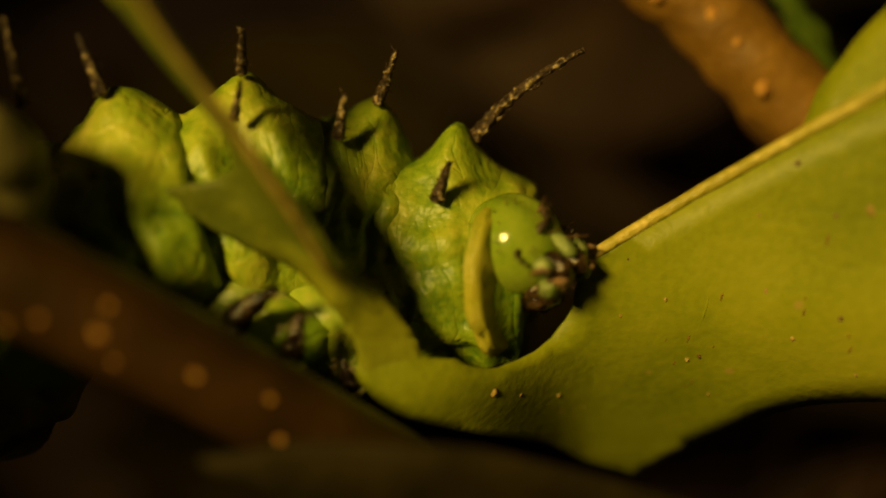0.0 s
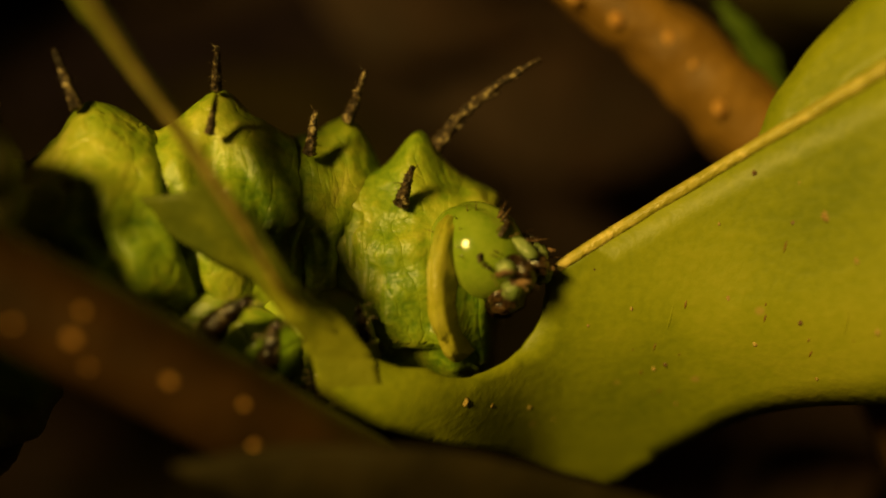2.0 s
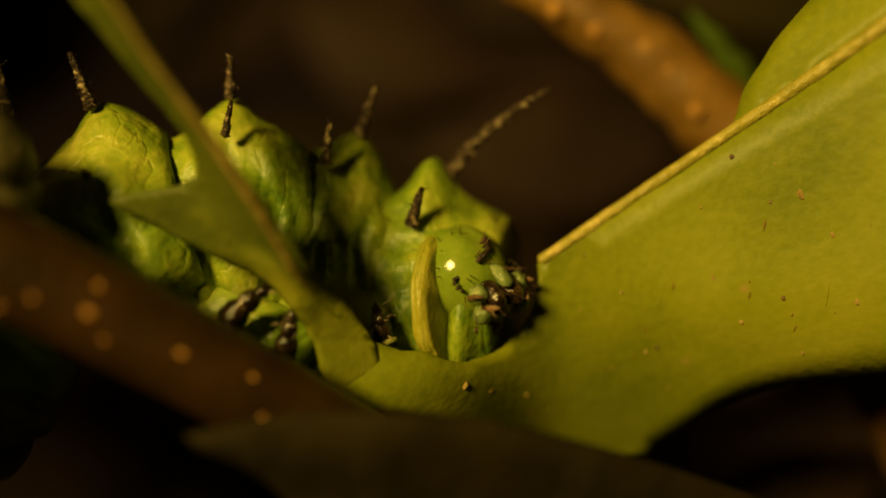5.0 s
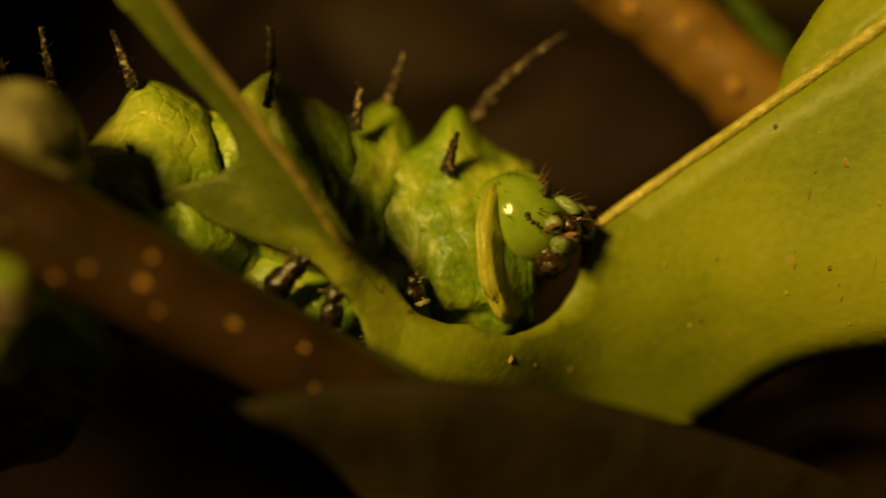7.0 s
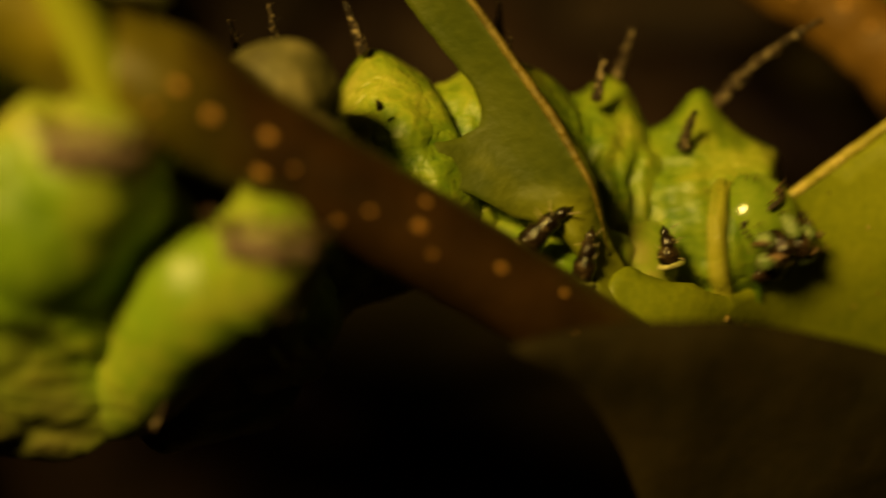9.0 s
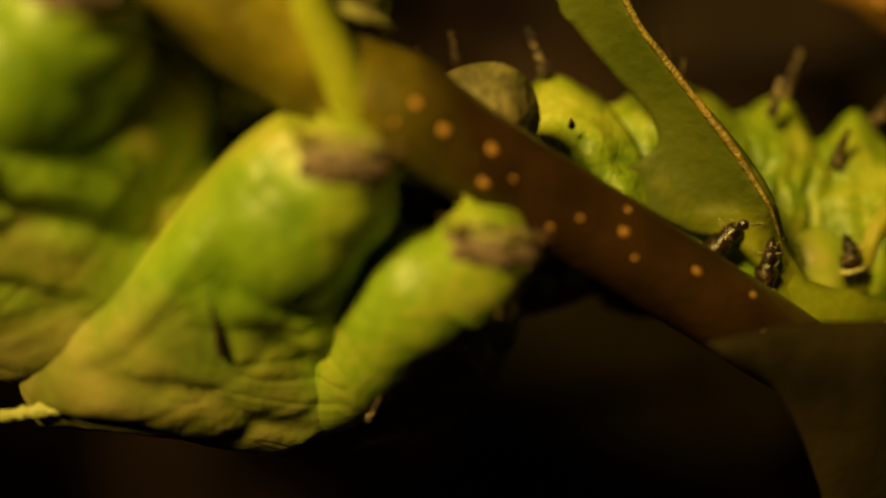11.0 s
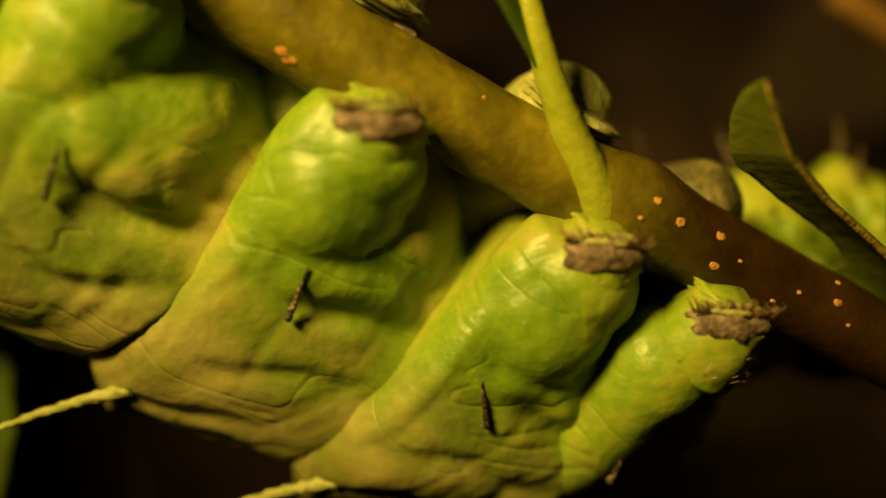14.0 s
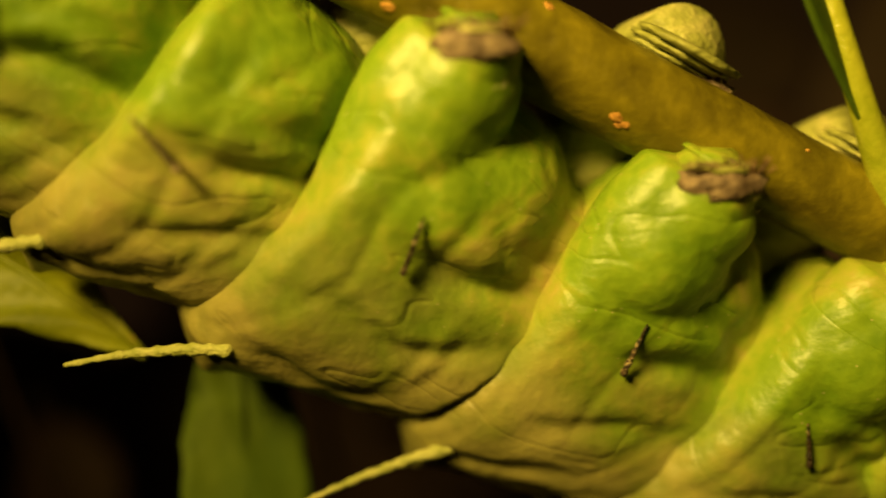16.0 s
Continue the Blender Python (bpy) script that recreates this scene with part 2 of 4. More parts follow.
# ---- building helpers ----
def thing(name, base, label, category, group=""):
    ob = new(name)
    ob.empty_display_size = 0.002
    ob.location = base
    return tagged(ob, label, category, group)


def part(name, bm, mat, parent, label="", at=None, smooth=True):
    """Links bm, drawn in world places, as one mesh under parent. at: the part's own origin."""
    top = parent
    off = Vector((0, 0, 0))
    while top is not None:
        off += top.location
        top = top.parent
    loc = (Vector(at) - off) if at is not None else Vector((0, 0, 0))
    bmesh.ops.translate(bm, verts=bm.verts, vec=-(off + loc))
    bmesh.ops.recalc_face_normals(bm, faces=bm.faces)
    me = bpy.data.meshes.new(name)
    bm.to_mesh(me)
    bm.free()
    me.materials.append(mat)
    if smooth:
        me.polygons.foreach_set("use_smooth", [True] * len(me.polygons))
    ob = new(name, me)
    ob.parent = parent
    ob.location = loc
    return tagged(ob, label)


def spline(pts, n):
    """Catmull-Rom through the points, n samples a span; works on tuples of any length."""
    p = [np.array(q, float) for q in pts]
    p = [2 * p[0] - p[1]] + p + [2 * p[-1] - p[-2]]
    out = []
    for a, b, c, d in zip(p, p[1:], p[2:], p[3:]):
        for i in range(n):
            t = i / n
            out.append(0.5 * (2 * b + (c - a) * t + (2 * a - 5 * b + 4 * c - d) * t * t + (3 * b - a - 3 * c + d) * t ** 3))
    return out + [p[-2]]


def tube(pts, sides=12, rough=0.0, scale=1.0, bm=None, flat=1.0):
    """A swept tube through (x, y, z, radius) in plan steps, with closed round ends; rough: relief as a share of the radius."""
    bm = bm or bmesh.new()
    P3 = [W(*q[:3]) for q in pts]
    R = [q[3] * U for q in pts]
    rings = []
    side = None
    for i, (c, r) in enumerate(zip(P3, R)):
        d = (P3[min(i + 1, len(P3) - 1)] - P3[max(i - 1, 0)]).normalized()
        side = d.orthogonal().normalized() if side is None else (side - d * side.dot(d)).normalized()
        up = d.cross(side)
        ring = []
        for k in range(sides):
            a = 2 * math.pi * k / sides
            v = side * math.cos(a) + up * math.sin(a) * flat
            rr = r
            if rough:
                rr *= 1 + rough * noise.noise((c + v * r) * (1000 * scale))
            ring.append(bm.verts.new(c + v * rr))
        rings.append(ring)
    for a, b in zip(rings, rings[1:]):
        for k in range(sides):
            bm.faces.new((a[k], a[(k + 1) % sides], b[(k + 1) % sides], b[k]))
    for ring, c, o in ((rings[0], P3[0], P3[1]), (rings[-1], P3[-1], P3[-2])):
        tip = bm.verts.new(c + (c - o).normalized() * (R[0] if ring is rings[0] else R[-1]) * 0.5)
        for k in range(sides):
            bm.faces.new((ring[k], ring[(k + 1) % sides], tip))
    return bm


def ball(c, r, sub=3, rough=0.0, scale=1.0, bm=None, turn=None):
    """An uneven ellipsoid at c with half axes r, in plan steps."""
    bm = bm or bmesh.new()
    made = bmesh.ops.create_icosphere(bm, subdivisions=sub, radius=1.0)["verts"]
    for v in made:
        k = 1 + (rough * noise.noise(Vector(v.co) * scale + W(*c) * 300) if rough else 0)
        q = Vector((v.co.x * r[0], v.co.y * r[1], v.co.z * r[2])) * U * k
        v.co = W(*c) + (turn @ q if turn else q)
    return bm


def ridge(x):
    return 1 - abs(2 * x)


def gauss(x, w):
    return math.exp(-(x / w) ** 2)


def wrap(a):
    return (a + math.pi) % (2 * math.pi) - math.pi


def segment(c0, c1, dorsal, high, wide, seed, lean=0.0, curl=1.0, swell=0.0, bumps=(), folds=(), profile="saw", fine=0.035, nt=34, na=72, tail=0.13):
    """One ring of the body from centre c0 to c1 (plan steps). dorsal: the way its back faces; high, wide: half height and half width.
    bumps: (t, angle, spread in t, spread in angle, height); folds the same, pressed in. Angles from the back, in degrees."""
    bm = bmesh.new()
    a0, a1 = Vector(c0), Vector(c1)
    axis = (a1 - a0)
    length = axis.length
    e = axis.normalized()
    dl = Vector(dorsal)
    dl = (dl - e * dl.dot(e)).normalized()
    n = e.cross(dl)
    rows = []
    for i in range(nt + 1):
        t = i / nt
        if profile == "saw":
            f = 0.72 + 0.28 * math.sin(t / 0.14 * math.pi / 2) ** 0.7 if t < 0.14 else 1 - 0.25 * ((t - 0.14) / 0.86) ** 1.5
            back = 0.82 + 0.28 * math.sin(t / 0.32 * math.pi / 2) if t < 0.32 else 1.10 - tail * (t - 0.32) / 0.68
            side = 0.16 * min(1, max(0, (t - 0.62) / 0.2)) ** 2
        elif profile == "barrel":
            f = 0.84 + 0.16 * math.sin(math.pi * t) ** 0.5
        elif profile == "band":
            f = 0.90 + 0.10 * math.sin(math.pi * min(1, max(0, t))) ** 0.5
        else:
            f = 0.76 + 0.24 * math.sin(math.pi * min(1, max(0, t))) ** 0.6
        ring = []
        for k in range(na):
            th = 2 * math.pi * k / na
            g = f
            if profile == "saw":
                k0 = min(1, max(0, (abs(wrap(th)) - radians(38)) / radians(46)))
                g = back + (f - back) * k0 * k0 * (3 - 2 * k0)
                g -= side * min(1, max(0, (abs(wrap(th)) - radians(80)) / radians(22)))
                g *= (abs(math.cos(th)) ** 2.8 + abs(math.sin(th)) ** 2.8) ** (-1 / 2.8)
            for bt, ba, wt, wa, h in bumps:
                g += h * gauss(t - bt, wt) * gauss(wrap(th - radians(ba)), radians(wa))
            for bt, ba, wt, wa, h in folds:
                g -= h * gauss(t - bt + 0.04 * math.sin(th * 7 + seed), wt) * gauss(wrap(th - radians(ba)) + 0.06 * math.sin(t * 9 + seed), radians(wa))
            q = Vector((t * 2.2 + seed * 7.1, math.cos(th) * 1.6, math.sin(th) * 1.6))
            g += fine * noise.noise(q * 1.6) + fine * 0.7 * noise.noise(q * 3.4 + Vector((3, 1, 2)))
            crease = max(0, ridge(noise.noise(Vector((t * 3.0 + seed, th * 1.4, 4.0)))) - 0.8) / 0.2
            g -= 0.022 * crease
            x = dl * (high * (1 + swell * max(0, math.cos(th))) * g * math.cos(th)) + n * (wide * g * math.sin(th))
            q0 = min(1, max(0, (x.dot(dl) / high + 1) / 2))
            s = lean * high * (1.3 - 2.5 * q0 ** curl)
            p = a0 + axis * t + e * s + x
            ring.append(bm.verts.new(W(*p)))
        rows.append(ring)
    for a, b in zip(rows, rows[1:]):
        for k in range(na):
            bm.faces.new((a[k], a[(k + 1) % na], b[(k + 1) % na], b[k]))
    for ring, c in ((rows[0], a0), (rows[-1], a1)):
        mid = bm.verts.new(W(*c))
        for k in range(na):
            bm.faces.new((ring[k], ring[(k + 1) % na], mid))
    return bm


def spine_mesh(base, tip, r, bend=(0, 0, 0), beads=10):
    """A tapering, beaded spine with short bristles."""
    b, t, k = Vector(base), Vector(tip), Vector(bend)
    pts = []
    n = beads * 3
    for i in range(n + 1):
        u = i / n
        p = b.lerp(t, u) + k * (4 * u * (1 - u))
        pts.append((*p, r * (1.0 - 0.62 * u) * (1 + 0.16 * math.sin(u * beads * 2 * math.pi))))
    bm = tube(pts, 10, 0.35, 3.0)
    return bm


def bristle_mesh(base, tip, r, seed, count):
    """Short stiff hairs along a spine."""
    rnd = random.Random(seed)
    b, t = Vector(base), Vector(tip)
    bm = bmesh.new()
    for i in range(count):
        u = rnd.uniform(0.1, 0.98)
        p = b.lerp(t, u)
        d = Vector((rnd.uniform(-1, 1), rnd.uniform(-1, 1), rnd.uniform(-0.6, 1))).normalized() * r * rnd.uniform(1.3, 2.2)
        tube([(*p, r * 0.11), (*(p + d), r * 0.03)], 4, bm=bm)
    return bm


def sheet(outline, depth, mat, name, parent, thick=0.03, label="", cuts=3, rough=0.0):
    """A leaf blade: the closed outline in plan (x, z), laid on y = depth(x, z), with a thickness."""
    bm = bmesh.new()
    vs = [bm.verts.new((x, 0, z)) for x, z in outline]
    es = [bm.edges.new((a, b)) for a, b in zip(vs, vs[1:] + vs[:1])]
    bmesh.ops.triangle_fill(bm, edges=es, use_beauty=True)
    for _ in range(cuts):
        big = [e for e in bm.edges if e.calc_length() > 0.16]
        bmesh.ops.subdivide_edges(bm, edges=big, cuts=1)
        bmesh.ops.triangulate(bm, faces=bm.faces)
        bmesh.ops.beautify_fill(bm, faces=bm.faces, edges=bm.edges)
    for v in bm.verts:
        x, z = v.co.x, v.co.z
        y = depth(x, z)
        if rough:
            y += rough * noise.noise(Vector((x * 1.3, 2.0, z * 1.3))) + rough * 0.3 * noise.noise(Vector((x * 4, 5.0, z * 4)))
        v.co = W(x, y, z)
    ob = part(name, bm, mat, parent, label)
    so = ob.modifiers.new("thickness", "SOLIDIFY")
    so.thickness, so.offset = thick * U, 0
    return ob


def arc(cx, cz, rx, rz, a0, a1, n):
    return [(cx + rx * math.cos(radians(a0 + (a1 - a0) * i / n)), cz + rz * math.sin(radians(a0 + (a1 - a0) * i / n))) for i in range(n + 1)]


# ---- the ground, far below in the dark ----
bm = bmesh.new()
rnd = random.Random(4)
N = 60
grid = [[bm.verts.new((math.copysign(abs(i / N) ** 4, i) * 300, math.copysign(abs(j / N) ** 4, j) * 300, 0.02 * noise.noise(Vector((i * 0.7, j * 0.7, 0)))))
         for j in range(-N, N + 1)] for i in range(-N, N + 1)]
for i in range(2 * N):
    for j in range(2 * N):
        bm.faces.new((grid[i][j], grid[i + 1][j], grid[i + 1][j + 1], grid[i][j + 1]))
tagged(part("ground", bm, SOIL, None), "dark soil with leaf litter under the shrub", "ground", kind="structure")

# ---- the branch ----
E1 = Vector((0.800, 0.340, -0.495)).normalized()
EB = Vector((0.817, 0.300, -0.490)).normalized()
BC = Vector((-3.305, 5.88, 0.60))


def branch_axis(s):
    return BC + EB * s + Vector((0, 0, 0.05 * math.sin(s * 0.7)))


def branch_radius(s):
    return 0.375 - 0.012 * s + 0.09 * gauss(s + 0.12, 0.32)


def branch():
    ob = thing("branch", W(*BC), "brown shrub branch, olive at its young end, with orange lenticels", "branch")
    pts = [(*branch_axis(s), branch_radius(s)) for s in np.arange(-13, 9.01, 0.2)]
    foot = branch_axis(9.2)
    pts += [tuple(p) for p in spline([(*(foot + EB * 0.2), 0.28), (*(foot + EB * 3), 0.35), (*(foot + EB * 6 + Vector((0, 2, -3))), 0.5), (foot.x + 9, foot.y + 6, -30, 0.9), (foot.x + 10, foot.y + 7, -100.5, 1.6)], 8)]
    bark_ob = part("bark", tube(pts, 36, 0.035, 0.7), BARK, ob)
    spots = [(0.18, 177, 0.13), (0.57, 187, 0.11), (0.64, 149, 0.12), (1.75, 183, 0.10), (1.25, 143, 0.06), (-0.07, 184, 0.085), (0.82, 170, 0.045), (0.83, 116, 0.06), (0.9, 131, 0.06), (1.4, 170, 0.055), (1.71, 213, 0.06),
             (1.92, 163, 0.05), (-3.25, 129, 0.13), (-3.15, 126, 0.10), (-3.2, 121, 0.08), (-0.13, 160, 0.06), (-5.22, 119, 0.14), (-4.11, 207, 0.12), (2.4, 190, 0.08), (3.1, 170, 0.07), (2.9, 205, 0.06), (-2.2, 150, 0.05), (-1.7, 200, 0.045)]
    near = Vector((0, -1, 0))
    near = (near - EB * near.dot(EB)).normalized()
    up = EB.cross(near)
    for s, a, r in spots:
        a = radians(a - 180)
        v = near * math.cos(a) - up * math.sin(a)
        c = branch_axis(s) + v * branch_radius(s) * 0.98
        turn = Matrix((EB, v.cross(EB), v)).transposed()
        part("lenticel", ball(c, (r * 0.5, r * 0.36, 0.022), 2, 0.35, 3.0, turn=turn), LENTICEL, bark_ob)
    return ob


branch()


def leaf_stalk():
    ob = thing("leaf", W(-3.5, 5.6, 0.7), "young leaf on a glossy yellow-green stalk growing from the branch", "leaf")
    pts = [(-3.60, 5.85, 0.45, 0.16), (-3.67, 5.60, 0.62, 0.21), (-3.80, 5.38, 0.95, 0.18), (-3.97, 5.10, 1.45, 0.125), (-4.16, 4.78, 2.35, 0.10), (-4.30, 4.55, 3.4, 0.085), (-4.40, 4.40, 4.6, 0.06)]
    part("stalk", tube([tuple(p) for p in spline(pts, 8)], 28, 0.03, 1.0), STALK, ob)

    def edge_on(x, z):
        # the blade stands out from its rib towards the light
        xs = float(np.interp(z, [p[2] for p in pts], [p[0] for p in pts]))
        ys = float(np.interp(z, [p[2] for p in pts], [p[1] for p in pts]))
        return ys + 0.02 + 1.15 * (x - xs)

    out = [(-4.0, 1.45), (-4.0, 1.75), (-4.15, 2.35), (-4.29, 3.4), (-4.38, 4.4), (-4.5, 4.7), (-4.68, 4.1), (-4.66, 3.2), (-4.46, 2.3), (-4.18, 1.75)]
    sheet([tuple(q) for q in spline(out + out[:1], 5)[:-1]], edge_on, LEAF_FAR, "blade", ob, 0.03, rough=0.03)
    return ob


leaf_stalk()


# ---- the chewed leaf ----
def leaf_y(x, z):
    tongue = min(1, max(0, (0.05 - x) / 0.6)) * min(1, max(0, (z + 0.5) / 0.9))
    k = min(1, max(0, (x - 0.5) / 1.2))
    curl = 0.55 * (0.25 + 0.75 * k * k * (3 - 2 * k)) * max(0, -z - 0.1) ** 1.5
    return 7.60 + 0.46 * x - 0.049 * z - 0.130 * x * x - 0.0265 * x * z - 0.028 * z * z + curl - 0.36 * tongue - 0.36 * math.exp(-((x - 0.3) / 0.75) ** 2 - ((z + 0.8) / 0.5) ** 2)


def chewed_leaf():
    ob = thing("leaf", W(1.5, leaf_y(1.5, -1.0), -1.0), "large yellow-green leaf with a round bite eaten out", "leaf")
    bite = arc(0.72, 0.05, 0.66, 0.72, 8, -118, 24)
    jag = random.Random(3)
    bite = [(x + jag.uniform(-0.008, 0.008), z + jag.uniform(-0.008, 0.008)) for x, z in bite]
    low = spline([(0.2, -0.57), (0.0, -0.50), (-0.06, -0.46), (-0.14, -0.43), (-0.22, -0.46), (-0.28, -0.51), (-0.32, -0.60), (-0.31, -0.74), (-0.03, -1.0), (0.45, -1.2), (1.2, -1.50), (1.75, -1.9), (2.15, -2.02), (2.4, -1.78), (2.75, -1.46), (3.12, -1.11), (3.5, -0.92), (4.18, -0.78), (5.6, -0.6)], 3)
    top = spline([(5.6, 3.1), (4.49, 2.36), (4.12, 2.04), (3.07, 1.30), (2.25, 0.75), (1.40, 0.17)], 4)
    outline = bite + [tuple(q) for q in low] + [tuple(q) for q in top[:-1]]
    blade = sheet(outline, leaf_y, LEAF, "blade", ob, 0.035, "chewed yellow-green blade", rough=0.014)
    upper = spline([(2.98, 1.24), (3.04, 1.40), (3.10, 1.58), (3.18, 1.72), (3.26, 1.84), (3.35, 1.99), (3.52, 2.2), (3.72, 2.42), (4.1, 2.75), (4.6, 3.1), (5.3, 3.5)], 4) + [np.array((5.6, 3.1)), np.array((4.49, 2.38)), np.array((4.12, 2.06)), np.array((3.6, 1.67))]
    sheet([tuple(q) for q in upper], lambda x, z: leaf_y(x, z) + 0.5 * max(0, (z - 1.28) - 0.72 * (x - 3.03)) + 0.04, LEAF, "blade", ob, 0.03, "far half of the blade")

    def rib(pts, r0, r1, proud, mat=RIB):
        line = spline(pts, 8)
        n = len(line) - 1
        return part("rib", tube([(x, leaf_y(x, z) - proud, z, r0 + (r1 - r0) * i / n) for i, (x, z) in enumerate(line)], 10, 0.12, 1.2), mat, ob)

    rib([(1.40, 0.18), (2.25, 0.75), (3.07, 1.30), (3.65, 1.70), (4.12, 2.05), (4.49, 2.37), (5.6, 3.1)], 0.050, 0.068, -0.012)
    for pts in ([(2.35, 0.78), (2.45, 0.3), (2.4, -0.3), (2.2, -1.0)], [(3.2, 1.36), (3.5, 0.8), (3.7, 0.0), (3.6, -0.8)], [(1.6, 0.28), (1.62, -0.2), (1.5, -0.8)]):
        rib(pts, 0.012, 0.008, 0.004, LEAF)
    part("stalk", tube([tuple(p) for p in spline([(5.4, leaf_y(5.4, 2.97) + 0.02, 2.97, 0.06), (6.6, 4.6, 3.75, 0.10), (7.8, 6.5, 3.6, 0.11), (8.2, 9.6, 0.5, 0.12), (7.9, 11.1, -3.8, 0.16)], 8)], 12, 0.1), STALK, ob)
    for x, z, r in ((2.98, 1.03, 0.028), (3.28, 0.64, 0.022), (4.23, 0.66, 0.03), (3.39, -0.16, 0.022), (2.44, -0.58, 0.024), (1.78, 1.0 - 0.78, 0.016)):
        part("speck", ball((x, leaf_y(x, z) - 0.014, z), (r * 0.8, 0.01, r), 2, 0.5, 2.0), BROWN, blade, "dark brown speck")
    for x, z, r in ((1.9, -0.75, 0.016), (3.5, 0.70, 0.06), (3.72, 0.35, 0.03), (2.86, 0.02, 0.03), (2.35, -0.62, 0.025), (3.1, -0.35, 0.03), (1.75, -0.25, 0.02), (0.72, -0.86, 0.045), (0.95, -0.93, 0.025), (2.0, 0.2, 0.02),
                    (3.9, -0.2, 0.03), (1.3, -1.0, 0.025), (2.6, -0.95, 0.02), (3.3, 0.95, 0.02), (2.1, -0.1, 0.018), (1.55, -1.15, 0.02), (3.6, -0.62, 0.022), (2.75, 0.62, 0.016)):
        part("scar", ball((x, leaf_y(x, z) - 0.016, z), (r * 0.7, 0.008, r), 2, 0.4, 2.0), SCAR, blade, "small brown scar")
    dash = random.Random(12)
    for i in range(26):
        x, z = dash.uniform(1.2, 4.0), dash.uniform(-1.1, 0.5)
        if z < -1.0 + 0.35 * max(0, x - 2.2) or z > -0.7 + 0.72 * (x - 0.6):
            continue
        h = dash.uniform(0.012, 0.05)
        y0, y1 = leaf_y(x, z - h), leaf_y(x + 0.3 * h, z + h)
        part("scar", tube([(x, y0 - 0.012, z - h, 0.004), (x + 0.1 * h, (y0 + y1) / 2 - 0.014, z, 0.009), (x + 0.3 * h, y1 - 0.012, z + h, 0.004)], 6, 0.4, 3.0), RED_SCAR, blade, "reddish brown scratch")
    return ob


chewed = chewed_leaf()


def strip_rib(z):
    """Place of the narrow leaf's rib at a height: x and y."""
    zs = [-1.15, -0.8, -0.3, 0.12, 0.56, 1.06, 1.55, 2.0, 2.6, 3.0]
    x = float(np.interp(z, zs, [0.40, 0.05, -0.29, -0.56, -0.82, -1.18, -1.56, -1.82, -1.96, -2.0]))
    y = float(np.interp(z, zs[2:], [6.96, 6.82, 6.71, 6.61, 6.46, 6.27, 6.11, 6.05]))
    k = min(1, max(0, (z + 0.3) / 0.4))
    return x, (leaf_y(x, z) - 0.045) * (1 - k) + y * k


def strip_leaf():
    ob = thing("leaf", W(-0.05, 7.3, -0.8), "dark green leaf strip eaten back to its pale rib", "leaf")
    edge = spline([(-0.02, 2.66), (0.05, 2.64), (0.20, 2.50), (0.34, 2.22), (0.40, 1.98), (0.42, 1.84), (0.37, 1.70), (0.34, 1.45), (0.31, 1.2), (0.30, 1.0), (0.33, 0.86), (0.45, 0.72), (0.74, 0.61), (1.02, 0.55), (1.26, 0.49), (1.30, 0.45)], 4)
    low = spline([(1.29, 0.43), (1.12, 0.35), (0.92, 0.22), (0.67, 0.07), (0.46, -0.03), (0.35, -0.13), (0.31, -0.3), (0.30, -0.5), (0.38, -0.70), (0.40, -0.85), (0.33, -1.0), (0.22, -1.07), (0.06, -1.04), (-0.04, -0.94), (-0.08, -0.80), (-0.10, -0.64), (-0.13, -0.52), (-0.14, -0.38), (-0.13, -0.22), (-0.11, 0.08), (-0.10, 0.32), (-0.08, 0.6), (-0.05, 1.0), (-0.05, 2.0), (-0.04, 2.6)], 3)
    bm = bmesh.new()
    jag = random.Random(6)
    vs = [bm.verts.new((w + jag.uniform(-0.007, 0.007), 0, z + jag.uniform(-0.006, 0.006))) for w, z in [tuple(q) for q in edge] + [tuple(q) for q in low[:-1]]]
    es = [bm.edges.new((a, b)) for a, b in zip(vs, vs[1:] + vs[:1])]
    bmesh.ops.triangle_fill(bm, edges=es, use_beauty=True)
    for _ in range(4):
        bmesh.ops.subdivide_edges(bm, edges=[e for e in bm.edges if e.calc_length() > 0.08], cuts=1)
        bmesh.ops.triangulate(bm, faces=bm.faces)
        bmesh.ops.beautify_fill(bm, faces=bm.faces, edges=bm.edges)
    for v in bm.verts:
        w, z = v.co.x, v.co.z
        x, y = strip_rib(z)
        # the blade folds back from its rib
        fold = 0.44 * math.tanh(max(0, w) / 0.30) - 0.25 * min(0, w)
        flat = min(1, max(0, (0.2 - z) / 0.4)) * max(min(1, max(0, (0.5 - w) / 0.25)), min(1, max(0, (-0.2 - z) / 0.2)))
        under = 0.11 * min(1, max(0, (x - w + 0.35) / 0.45)) * min(1, max(0, (-0.30 - z) / 0.2))
        y = (y + fold) * (1 - flat) + (leaf_y(x - w, z) - 0.05 + under) * flat
        v.co = W(x - w, y + 0.02 * (1 - flat) * noise.noise(Vector((w * 4, 1, z * 4))), z)
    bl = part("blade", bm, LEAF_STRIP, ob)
    so = bl.modifiers.new("thickness", "SOLIDIFY")
    so.thickness, so.offset = 0.012 * U, 0
    line = [(*strip_rib(z), z) for z in np.linspace(2.62, -0.3, 44)]
    part("rib", tube([(x, y - 0.02, z, (0.018 + 0.028 * (2.6 - z) / 3.0) * min(1, max(0.1, (z + 0.3) / 0.9))) for x, y, z in line], 10, 0.2, 2.5), RIB_BROWN, ob, "golden brown rib")
    return ob


strip = strip_leaf()

